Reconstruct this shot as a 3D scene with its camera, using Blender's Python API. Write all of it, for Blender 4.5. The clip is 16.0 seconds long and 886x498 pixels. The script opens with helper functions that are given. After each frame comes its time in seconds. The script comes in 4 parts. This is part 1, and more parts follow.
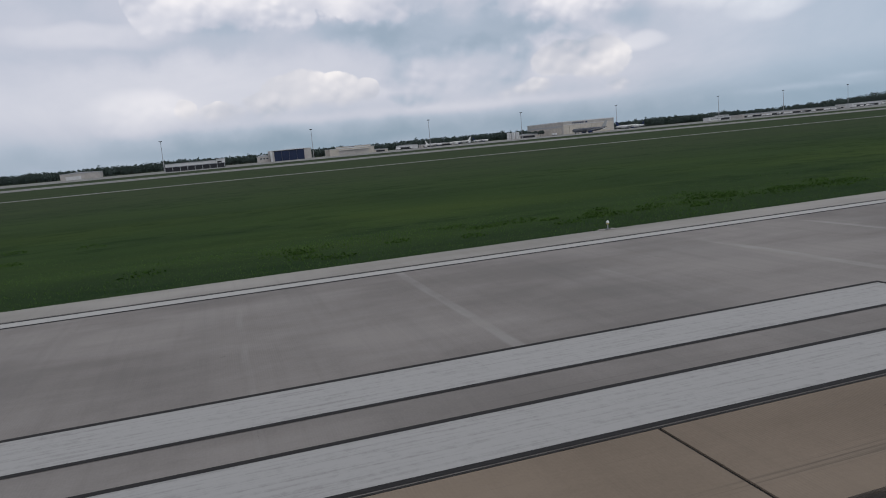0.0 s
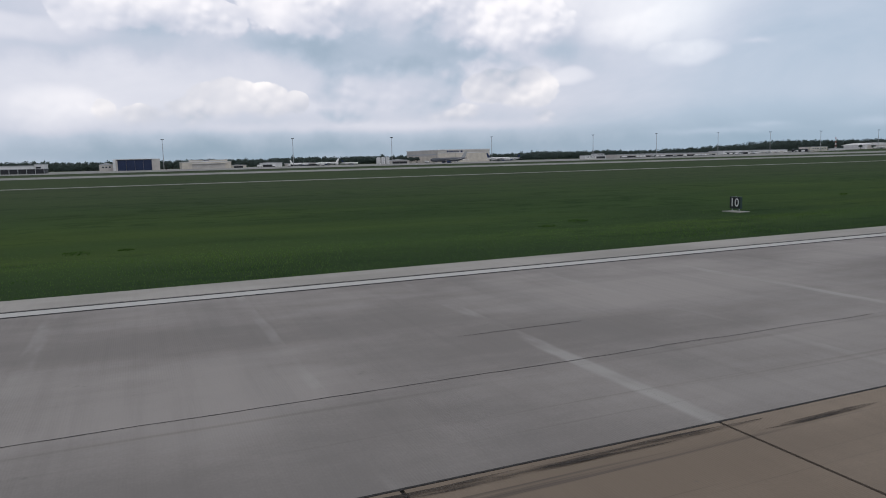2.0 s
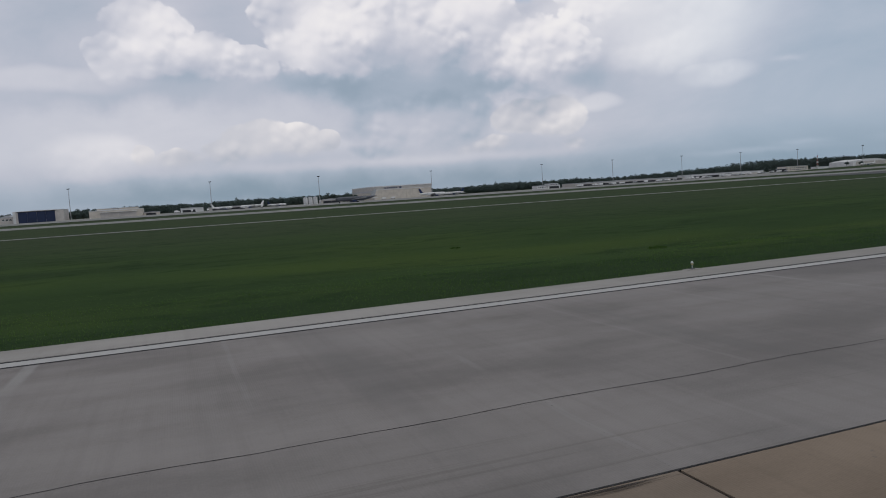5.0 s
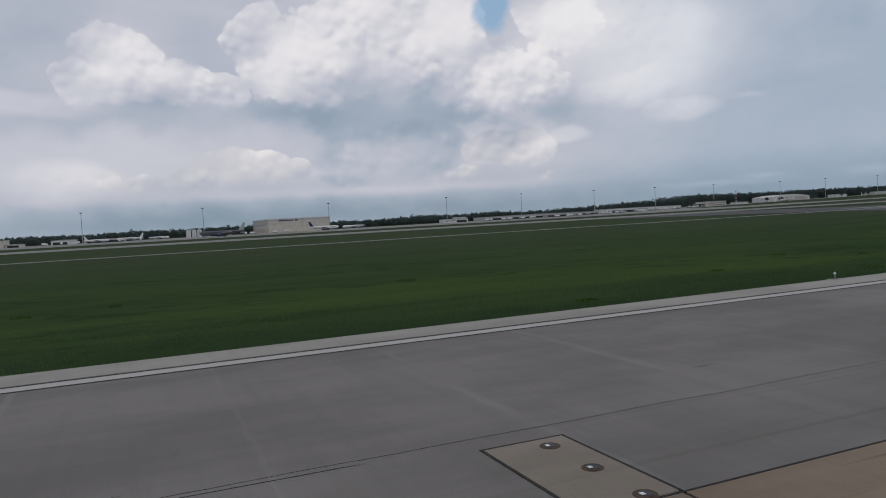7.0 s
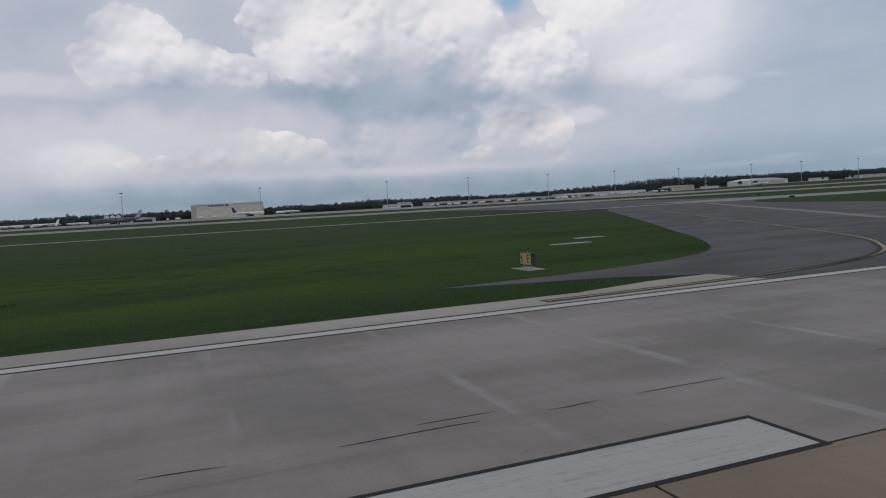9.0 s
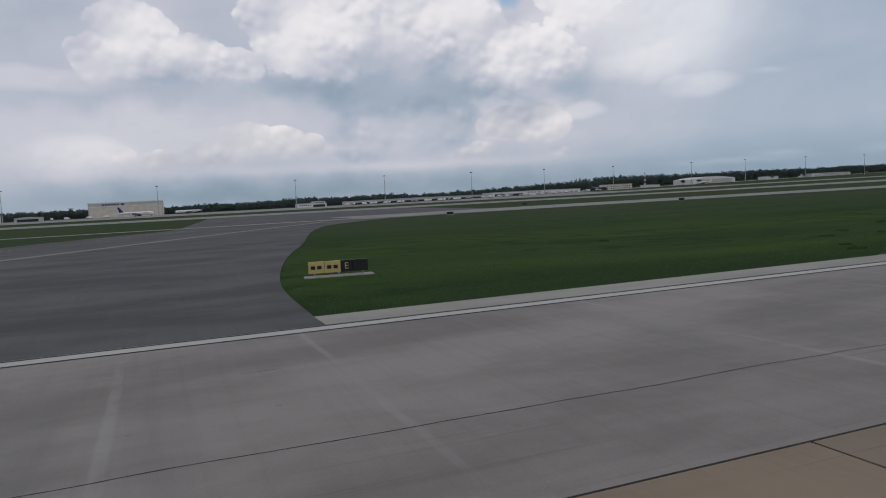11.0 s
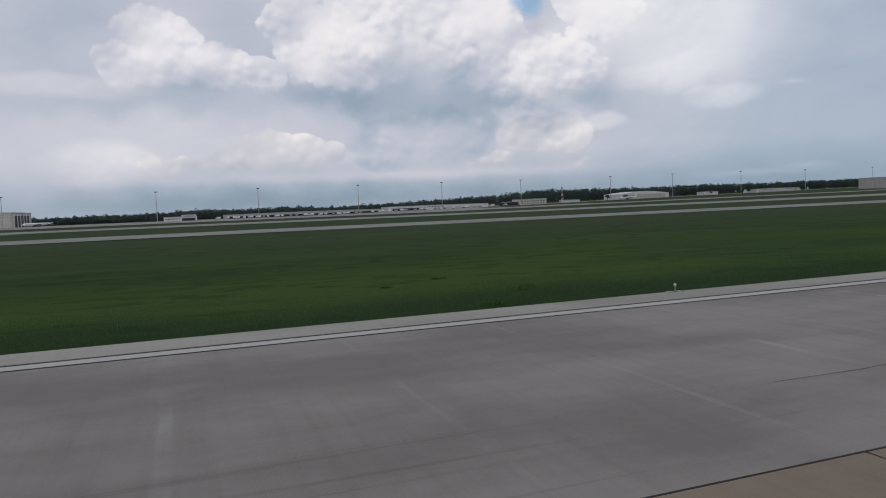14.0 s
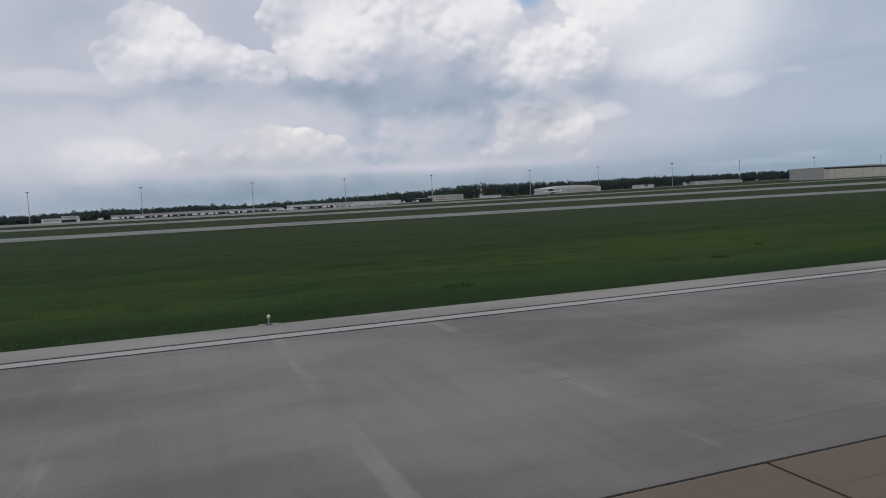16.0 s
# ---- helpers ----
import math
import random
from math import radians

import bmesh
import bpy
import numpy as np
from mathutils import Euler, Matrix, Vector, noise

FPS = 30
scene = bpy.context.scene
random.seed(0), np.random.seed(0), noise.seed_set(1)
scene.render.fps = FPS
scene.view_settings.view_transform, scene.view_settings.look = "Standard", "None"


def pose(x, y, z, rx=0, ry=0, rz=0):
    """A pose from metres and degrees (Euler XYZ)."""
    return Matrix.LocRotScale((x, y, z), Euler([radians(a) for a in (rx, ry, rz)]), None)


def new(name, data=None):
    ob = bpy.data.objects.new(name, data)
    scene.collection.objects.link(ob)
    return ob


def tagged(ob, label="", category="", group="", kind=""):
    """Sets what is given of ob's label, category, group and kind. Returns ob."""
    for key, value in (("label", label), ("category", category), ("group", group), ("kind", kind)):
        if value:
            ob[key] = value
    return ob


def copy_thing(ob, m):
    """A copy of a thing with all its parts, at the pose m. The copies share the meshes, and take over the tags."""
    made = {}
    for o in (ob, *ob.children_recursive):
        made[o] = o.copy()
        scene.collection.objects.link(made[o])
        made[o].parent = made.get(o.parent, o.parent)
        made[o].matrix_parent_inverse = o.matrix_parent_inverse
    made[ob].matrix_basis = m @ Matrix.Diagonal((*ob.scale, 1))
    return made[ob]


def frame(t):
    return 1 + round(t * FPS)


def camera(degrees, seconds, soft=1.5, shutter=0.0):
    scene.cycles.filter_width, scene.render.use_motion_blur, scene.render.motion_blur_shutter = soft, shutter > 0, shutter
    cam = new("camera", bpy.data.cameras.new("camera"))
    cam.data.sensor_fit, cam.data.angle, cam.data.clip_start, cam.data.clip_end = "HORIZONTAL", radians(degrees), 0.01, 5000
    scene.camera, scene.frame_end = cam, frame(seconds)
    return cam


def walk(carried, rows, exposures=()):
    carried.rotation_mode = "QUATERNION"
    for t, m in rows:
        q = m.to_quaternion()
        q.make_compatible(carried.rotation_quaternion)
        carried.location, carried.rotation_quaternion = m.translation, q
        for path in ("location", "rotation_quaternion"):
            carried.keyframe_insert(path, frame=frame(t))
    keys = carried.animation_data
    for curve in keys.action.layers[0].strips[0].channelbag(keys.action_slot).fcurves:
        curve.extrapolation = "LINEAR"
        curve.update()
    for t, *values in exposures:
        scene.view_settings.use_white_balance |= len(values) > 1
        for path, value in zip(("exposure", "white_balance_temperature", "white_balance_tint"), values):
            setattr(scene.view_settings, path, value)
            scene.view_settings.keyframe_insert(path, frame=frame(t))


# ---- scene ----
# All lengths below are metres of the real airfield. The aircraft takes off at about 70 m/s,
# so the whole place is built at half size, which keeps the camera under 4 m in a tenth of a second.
U = 0.5
EYE = 4.814          # height of the cabin window above the runway

# ---- camera ----
cam = camera(63.3, 16.0, soft=1.0)
# seconds, way along the runway, yaw, pitch, roll
WALK = [
    (0.0, 0.00, -17.58, -8.43, 5.17), (0.5, 21.22, -18.64, -9.11, 4.41), (1.0, 42.99, -20.42, -8.39, 0.89),
    (1.5, 65.30, -21.55, -8.17, 0.73), (2.0, 88.14, -23.3, -7.11, 1.36), (2.5, 111.52, -22.01, -6.48, 1.74),
    (3.0, 135.42, -21.73, -7.69, 1.66), (3.5, 159.85, -21.49, -7.32, 1.89), (4.0, 184.79, -21.26, -6.44, 2.44),
    (4.5, 210.25, -21.04, -5.38, 3.1), (5.0, 236.21, -20.8, -4.5, 3.65), (5.5, 262.68, -20.55, -4.13, 3.88),
    (6.0, 289.64, -20.24, -4.17, 3.24), (6.5, 317.10, -22.35, -1.61, 3.22), (7.0, 345.05, -23.15, -2.3, 3.15),
    (7.5, 373.49, -22.48, -3.16, 2.56), (8.0, 402.42, -21.85, -4.23, 2.52), (8.5, 431.82, -21.45, -3.71, 3.23),
    (9.0, 461.70, -21.83, -3.72, 3.08), (9.5, 492.05, -21.91, -3.77, 3.02), (10.0, 522.88, -21.97, -3.86, 2.97),
    (10.5, 554.17, -22.02, -3.98, 2.93), (11.0, 585.93, -22.05, -4.12, 2.88), (11.5, 618.15, -22.06, -4.25, 2.8),
    (12.0, 650.82, -20.88, -4.4, 2.17), (12.5, 683.96, -20.89, -4.42, 2.32), (13.0, 717.55, -20.66, -3.91, 2.51),
    (13.5, 751.60, -20.77, -3.93, 3.03), (14.0, 786.09, -20.49, -3.35, 2.28), (14.5, 821.04, -20.59, -3.15, 2.09),
    (15.0, 856.43, -20.93, -3.26, 2.29), (15.5, 892.27, -19.99, -3.58, 1.72), (16.0, 928.55, -20.39, -3.92, 2.87),
]
walk(cam, [(t, pose(x * U, 0, EYE * U, 90 + p, r, y)) for t, x, y, p, r in WALK],
     [(0, 0.08), (0.5, 0.2), (1, 0.15), (2, 0.25), (3, 0.1), (6, -0.12), (7, -0.15), (9, -0.1), (12, -0.1), (14.5, -0.05), (16, -0.05)])

# ---- sun and sky ----
sun = new("sun", bpy.data.lights.new("sun", "SUN"))
sun.data.energy, sun.data.angle, sun.data.color = 0.55, radians(12), (1.0, 0.95, 0.88)
SUN_AZ, SUN_EL = 150.0, 58.0     # degrees from straight ahead to the right, and up
sun.matrix_basis = pose(0, 0, 0, 90 - SUN_EL, 0, 180 - SUN_AZ)
# clouds: azimuth and elevation of the middle, half width, height above and below the middle (degrees)
TOWERS = [
    (-0.8, 12.5, 3.4, 2.6, 3.4), (-3.2, 10.9, 1.9, 1.9, 2), (1.3, 11.7, 1.7, 1.7, 2.1), (3.9, 11, 2.4, 2.1, 1.9), (6.9, 10.6, 2, 1.5, 1.7), (9.8, 14.1, 2.7, 3.2, 4.3),
    (15.3, 13.4, 6, 4.3, 5.1), (21.5, 12.4, 6, 6.4, 4.7), (26.8, 11.2, 4.3, 2.8, 4.3), (30.9, 10.1, 3.4, 2.7, 3), (28.3, 7, 4.7, 2.1, 1.7), (33.1, 15.1, 3.4, 4.3, 3.4),
    (25.2, 15.5, 1.7, 3.9, 2.6),
]
VEILS = [
    (-4.6, 3.9, 3.9, 1.5, 1.5), (-6.5, 9.3, 5.6, 0.9, 0.9), (38.3, 12.7, 6.4, 4.7, 4.7), (35.3, 10.9, 4.7, 3.4, 3), (41.6, 7.6, 2.6, 0.7, 0.8), (33.4, 6.1, 1.7, 0.6, 0.6),
]
BELLIES = [
    (16.9, 5.5, 4.2, 1.9, 2.1), (20.9, 5.6, 4.2, 2.6, 2.2), (23.4, 5.4, 2.6, 2.2, 2.0), (15.7, 3.9, 2.6, 0.8, 0.8),
]
LOW_CLOUDS = [
    (6.6, 4.8, 3.2, 1.5, 1.7), (4.4, 4.2, 2.1, 0.9, 1.3), (9.6, 4.7, 2.6, 1.3, 1.7), (11.9, 4.8, 1.1, 0.9, 1.3), (0.8, 3.7, 2.6, 0.8, 0.9), (-1.6, 4.1, 0.9, 0.9, 1),
    (27.5, 5.3, 2.8, 1.4, 1.7), (30.2, 5.3, 2.6, 1.7, 2.1), (31.4, 3.1, 1.3, 0.6, 0.7), (24.3, 3.4, 2.6, 0.8, 0.7),
]
# soft patches: azimuth, elevation, half width, half height (degrees), change of brightness
STREAKS = [
    (10.9, 2.7, 11.1, 0.4, 0.06), (24.2, 2.6, 7.7, 0.4, 0.06), (47.2, 2, 1.5, 0.2, 0.06), (44.3, 1.6, 3.4, 0.2, 0.06), (54.1, 1.9, 1.7, 0.3, 0.06), (46.5, 7.9, 0.8, 0.2, 0.06),
]
DARKER = [
    (0.3, 8.8, 4.7, 1.1, -0.07), (13.3, 9, 3.4, 1.2, -0.12), (19.4, 8.1, 5.6, 1.2, -0.09), (26.6, 7.6, 3.4, 1, -0.08), (32.4, 8.7, 2.4, 1.5, -0.1), (25.6, 9.4, 1.7, 1.5, -0.1),
    (17.4, 10.8, 2.6, 1.1, -0.1), (9.8, 8.7, 2.1, 0.9, -0.04), (-5.9, 14.5, 5.1, 3.4, -0.05), (5.3, 14.6, 2.1, 2.1, -0.03), (22.4, 9.8, 1.9, 1.3, -0.09), (2, 1.2, 13.7, 0.9, -0.06),
    (23.5, 0.6, 18, 0.9, -0.07), (49.5, 5.8, 7.3, 4.7, -0.03), (52.4, 11.4, 3.9, 2.1, -0.03), (-6.4, 8.3, 5.1, 0.7, -0.03), (37, 7.8, 3.4, 0.5, -0.03), (8.3, 11, 1.5, 1, -0.05),
    (1.8, 10.3, 2.6, 0.7, -0.08), (13.5, 11.8, 1.7, 0.9, -0.05), (28.2, 13, 1.3, 0.7, -0.05), (9.8, 14.7, 1.1, 0.9, -0.04),
]
LIGHTER = [
    (-0.1, 13.5, 3, 1.7, 0.05), (14.1, 14.7, 3.9, 2.1, 0.05), (10.9, 12, 2.1, 1.5, 0.04), (22, 14.4, 4.7, 2.6, 0.05), (26.8, 11.2, 2.1, 2, 0.05), (33.1, 14.5, 3.4, 2.6, 0.06),
    (30.6, 12.4, 2.1, 1.3, 0.04), (30.4, 5.2, 2.6, 2, 0.04), (39.4, 13, 6.8, 3.9, 0.07), (40.4, 9.2, 5.1, 1.7, 0.05), (10.5, 6.3, 14.1, 2.1, 0.035), (-4.4, 6.2, 6.8, 2.6, 0.03),
    (-3.5, 4.2, 5.1, 1.7, 0.025), (26, 5.4, 1.7, 0.9, 0.05), (45.3, 13.7, 5.1, 1.7, 0.04), (18.3, 4.7, 1.3, 0.6, 0.03),
]


class Nodes:
    """Short hand for wiring a node tree."""

    def __init__(self, tree):
        self.tree = tree
        self.tree.nodes.clear()

    def add(self, kind):
        return self.tree.nodes.new(kind)

    def link(self, a, b):
        self.tree.links.new(a, b)

    def put(self, socket, value):
        if isinstance(value, bpy.types.NodeSocket):
            self.link(value, socket)
        else:
            socket.default_value = value

    def math(self, op, a, b=0.0, c=0.0, clamp=False):
        n = self.add("ShaderNodeMath")
        n.operation, n.use_clamp = op, clamp
        for s, v in zip(n.inputs, (a, b, c)):
            self.put(s, v)
        return n.outputs[0]

    def vec(self, op, a, b=(0, 0, 0)):
        n = self.add("ShaderNodeVectorMath")
        n.operation = op
        self.put(n.inputs[0], a)
        self.put(n.inputs[1], b)
        return n.outputs["Value" if op in ("LENGTH", "DOT_PRODUCT", "DISTANCE") else "Vector"]

    def noise(self, vector, scale, detail=4.0, rough=0.55, colour=False, warp=0.0):
        n = self.add("ShaderNodeTexNoise")
        self.put(n.inputs["Vector"], vector)
        n.inputs["Scale"].default_value, n.inputs["Detail"].default_value = scale, detail
        n.inputs["Roughness"].default_value, n.inputs["Distortion"].default_value = rough, warp
        return n.outputs["Color" if colour else "Fac"]

    def ramp(self, value, lo, hi, a=0.0, b=1.0, smooth=True):
        n = self.add("ShaderNodeMapRange")
        n.interpolation_type, n.clamp = "SMOOTHSTEP" if smooth else "LINEAR", True
        for s, v in zip(n.inputs, (value, lo, hi, a, b)):
            self.put(s, v)
        return n.outputs[0]

    def mix(self, fac, a, b, blend="MIX"):
        n = self.add("ShaderNodeMix")
        n.data_type, n.blend_type = "RGBA", blend
        self.put(n.inputs[0], fac)
        for s, v in ((n.inputs[6], a), (n.inputs[7], b)):
            self.put(s, (*v, 1) if isinstance(v, tuple) and len(v) == 3 else v)
        return n.outputs[2]

    def xyz(self, x, y, z=0.0):
        n = self.add("ShaderNodeCombineXYZ")
        for s, v in zip(n.inputs, (x, y, z)):
            self.put(s, v)
        return n.outputs[0]


def cumulus_relief():
    """Heaped cloud: how far a place of the sky stands out, and how much it faces upwards."""
    g = bpy.data.node_groups.new("cumulus", "ShaderNodeTree")
    g.interface.new_socket("place", in_out="INPUT", socket_type="NodeSocketVector")
    for output in ("bulge", "facing"):
        g.interface.new_socket(output, in_out="OUTPUT", socket_type="NodeSocketFloat")
    k = Nodes(g)
    source, out = k.add("NodeGroupInput"), k.add("NodeGroupOutput")

    def heaps(shift, scale, detail):
        v = k.add("ShaderNodeTexVoronoi")
        v.feature, v.normalize = "SMOOTH_F1", True
        k.link(k.vec("MULTIPLY", k.vec("ADD", source.outputs[0], shift), (1.0, 1.2, 1.0)), v.inputs["Vector"])
        for key, value in (("Scale", scale), ("Detail", detail), ("Roughness", 0.5), ("Lacunarity", 2.3), ("Smoothness", 0.3)):
            v.inputs[key].default_value = value
        return v.outputs["Distance"]

    small, large = heaps((0.0, 0.0, 0.0), 0.46, 2.0), heaps((0.0, 0.0, 0.0), 0.17, 0.0)
    k.link(k.math("SUBTRACT", 0.32, k.math("ADD", k.math("MULTIPLY", small, 0.75), k.math("MULTIPLY", large, 0.25))), out.inputs[0])
    up_small = k.math("SUBTRACT", heaps((-0.2, 0.4, 0.0), 0.46, 1.0), heaps((0.0, 0.0, 0.0), 0.46, 1.0))
    up_large = k.math("SUBTRACT", heaps((-0.5, 1.5, 0.0), 0.17, 0.0), large)
    k.link(k.math("ADD", k.math("MULTIPLY", up_small, k.ramp(k.noise(source.outputs[0], 0.22, 2), 0.38, 0.62, 0.25, 0.95)), k.math("MULTIPLY", up_large, 0.75)), out.inputs[1])
    return g


def build_sky():
    world = bpy.data.worlds.new("sky")
    scene.world = world
    world.use_nodes = True
    k = Nodes(world.node_tree)
    way = k.add("ShaderNodeTexCoord").outputs["Generated"]
    s = k.add("ShaderNodeSeparateXYZ")
    k.link(way, s.inputs[0])
    deg = 180 / math.pi
    az = k.math("MULTIPLY", k.math("ARCTAN2", s.outputs[0], s.outputs[1]), deg)
    el = k.math("MULTIPLY", k.math("ARCSINE", s.outputs[2]), deg)
    place = k.xyz(az, el)
    blue = k.add("ShaderNodeTexSky")
    blue.sky_type, blue.sun_disc = "NISHITA", False
    blue.sun_elevation, blue.sun_rotation = radians(SUN_EL), radians(SUN_AZ)
    clear = k.mix(1.0, blue.outputs[0], (0.085, 0.085, 0.085), "MULTIPLY")

    def wandering(scale, amount, detail):
        n = k.vec("SCALE", k.vec("SUBTRACT", k.noise(place, scale, detail, 0.5, True), (0.5, 0.5, 0.5)))
        n.node.inputs["Scale"].default_value = amount
        return k.vec("ADD", place, n)

    loose = wandering(0.16, 2.2, 2)         # for outlines
    soft = wandering(0.30, 3.4, 5)          # for patches of light and shade
    outline, patch = k.add("ShaderNodeSeparateXYZ"), k.add("ShaderNodeSeparateXYZ")
    k.link(loose, outline.inputs[0])
    k.link(soft, patch.inputs[0])
    thin = k.add("ShaderNodeSeparateXYZ")
    k.link(wandering(0.6, 0.5, 4), thin.inputs[0])
    relief = k.add("ShaderNodeGroup")
    relief.node_tree = cumulus_relief()
    k.link(wandering(0.5, 0.7, 3), relief.inputs[0])
    bulge, facing = relief.outputs

    def blobs(rows):
        """Union of ellipses: one at the middle, zero on the outline."""
        field = None
        for a, e, half, up, down in rows:
            dx = k.math("DIVIDE", k.math("SUBTRACT", outline.outputs[0], a), half)
            dy = k.math("SUBTRACT", outline.outputs[1], e)
            dy = k.math("MAXIMUM", k.math("DIVIDE", dy, up), k.math("DIVIDE", dy, -down))
            d = k.math("SUBTRACT", 1.0, k.math("ADD", k.math("MULTIPLY", dx, dx), k.math("MULTIPLY", dy, dy)))
            field = d if field is None else k.math("SMOOTH_MAX", field, d, 0.15)
        return k.math("MAXIMUM", field, -2.0)

    def patches(rows, patch=patch):
        total = None
        for a, e, rx, ry, amount in rows:
            dx = k.math("DIVIDE", k.math("SUBTRACT", patch.outputs[0], a), rx)
            dy = k.math("DIVIDE", k.math("SUBTRACT", patch.outputs[1], e), ry)
            d = k.math("ADD", k.math("MULTIPLY", dx, dx), k.math("MULTIPLY", dy, dy))
            g = k.math("MULTIPLY", k.math("POWER", 2.0, k.math("MULTIPLY", d, -1.1)), amount)
            total = g if total is None else k.math("ADD", total, g)
        return total

    def over(fac, under, top):
        return k.math("ADD", under, k.math("MULTIPLY", fac, k.math("SUBTRACT", top, under)))

    def cover(field, rough, top_edge, base_edge, base_high, base_low):
        """Crisp heaped tops, soft bases."""
        edge = k.ramp(el, base_low, base_high, base_edge, top_edge)
        return k.ramp(k.math("ADD", field, k.math("MULTIPLY", bulge, rough)), 0.0, edge)

    def lit(level, gain, crease):
        return k.math("ADD", level, k.math("ADD", k.math("MULTIPLY", facing, gain), k.math("MULTIPLY", bulge, crease)))

    # brightness: high veil first, then the cloud layers from far to near
    grain = k.noise(k.xyz(k.math("MULTIPLY", az, 0.5), el), 0.17, 5, 0.55, warp=0.5)
    tone = k.math("ADD", k.ramp(az, 25.0, 45.0, 0.768, 0.735), k.math("MULTIPLY", k.math("SUBTRACT", grain, 0.5), 0.16))
    tone = over(k.math("MULTIPLY", k.ramp(blobs(VEILS), -0.7, 0.8), 0.9), tone, lit(0.825, 0.12, 0.03))
    high = cover(blobs(TOWERS), 2.4, 0.20, 1.3, 11.0, 7.5)
    tone = over(high, tone, lit(0.85, 0.50, 0.10))
    tone = over(k.math("MULTIPLY", cover(blobs(BELLIES), 1.6, 0.75, 1.1, 4.6, 3.2), 0.9), tone, lit(0.69, 0.36, 0.05))
    heap = k.math("MULTIPLY", cover(blobs(LOW_CLOUDS), 1.9, 0.30, 1.5, 4.6, 2.9), 0.85)
    tone = over(heap, tone, lit(0.805, 0.50, 0.10))
    tone = k.math("ADD", tone, k.math("ADD", patches(DARKER), k.math("ADD", patches(LIGHTER), patches(STREAKS, thin))))
    tone = k.math("SUBTRACT", tone, k.ramp(el, 1.0, 4.6, 0.11, 0.0))     # thicker air towards the horizon
    colours = k.add("ShaderNodeValToRGB")
    k.link(tone, colours.inputs[0])
    stops = ((0.56, 138, 157, 174), (0.68, 168, 180, 196), (0.76, 192, 196, 209), (0.84, 212, 213, 222), (0.92, 236, 234, 238), (1.0, 248, 245, 245))
    while len(colours.color_ramp.elements) < len(stops):
        colours.color_ramp.elements.new(0.5)
    for e, (at_tone, *rgb) in zip(colours.color_ramp.elements, stops):
        e.position = at_tone
        e.color = (*[(c / 255) ** 2.2 for c in rgb], 1)
    final = k.mix(1.0, colours.outputs[0], k.mix(k.ramp(az, 28.0, 48.0), (1.0, 0.995, 1.0), (0.945, 0.995, 1.02)), "MULTIPLY")
    final = k.mix(heap, final, k.mix(1.0, final, (1.012, 0.995, 0.965), "MULTIPLY"))
    final = k.mix(0.05, final, clear)
    # the one gap that shows clear sky
    ragged = k.vec("ADD", wandering(0.5, 1.0, 4), k.xyz(k.math("MULTIPLY", bulge, 1.5), 0.0))
    gap = k.vec("LENGTH", k.vec("DIVIDE", k.vec("SUBTRACT", ragged, (27.9, 16.2, 0)), (1.5, 2.3, 1)))
    final = k.mix(k.math("MULTIPLY", k.ramp(gap, 0.6, 1.15, 1.0, 0.0), 0.7), final, (0.21, 0.42, 0.66))
    # unseen sky overhead and behind, greyed to dim the light on the ground
    final = k.mix(k.ramp(el, 20.0, 42.0), final, k.mix(k.ramp(grain, 0.3, 0.7), (0.27, 0.29, 0.33), (0.42, 0.43, 0.46)))
    back = k.add("ShaderNodeBackground")
    k.link(final, back.inputs["Color"])
    back.inputs["Strength"].default_value = 1.0
    k.link(back.outputs[0], k.add("ShaderNodeOutputWorld").inputs[0])


build_sky()

# ---- materials ----
def material(name, rough=0.9, metal=0.0, spec=0.3):
    m = bpy.data.materials.new(name)
    m.use_nodes = True
    k = Nodes(m.node_tree)
    shader = k.add("ShaderNodeBsdfPrincipled")
    shader.inputs["Roughness"].default_value, shader.inputs["Metallic"].default_value = rough, metal
    shader.inputs["Specular IOR Level"].default_value = spec
    out = k.add("ShaderNodeOutputMaterial")
    k.link(shader.outputs[0], out.inputs[0])
    place = k.vec("SCALE", k.add("ShaderNodeNewGeometry").outputs["Position"])
    place.node.inputs["Scale"].default_value = 1 / U      # real metres
    return m, k, shader, place


def stretched(k, place, x, y, z=1.0):
    return k.vec("MULTIPLY", place, (x, y, z))


def bumped(k, shader, height, strength, distance=0.02):
    n = k.add("ShaderNodeBump")
    k.put(n.inputs["Height"], height)
    n.inputs["Strength"].default_value, n.inputs["Distance"].default_value = strength, distance * U
    k.link(n.outputs[0], shader.inputs["Normal"])


def plain(name, colour, rough=0.7, metal=0.0, vary=0.18, scale=1.2, spec=0.3):
    """Paint, metal or render: one colour with dirt at two scales."""
    m, k, sh, p = material(name, rough, metal, spec)
    n = k.math("ADD", k.math("MULTIPLY", k.noise(p, scale, 5), 0.6), k.math("MULTIPLY", k.noise(p, scale * 9, 3), 0.4))
    dark = tuple(c * (1 - vary) for c in colour)
    light = tuple(min(1, c * (1 + vary)) for c in colour)
    k.link(k.mix(k.ramp(n, 0.35, 0.65), dark, light), sh.inputs["Base Color"])
    return m


JOINT, FIRST = 6.089, 6.2      # slab length along the runway, and one joint


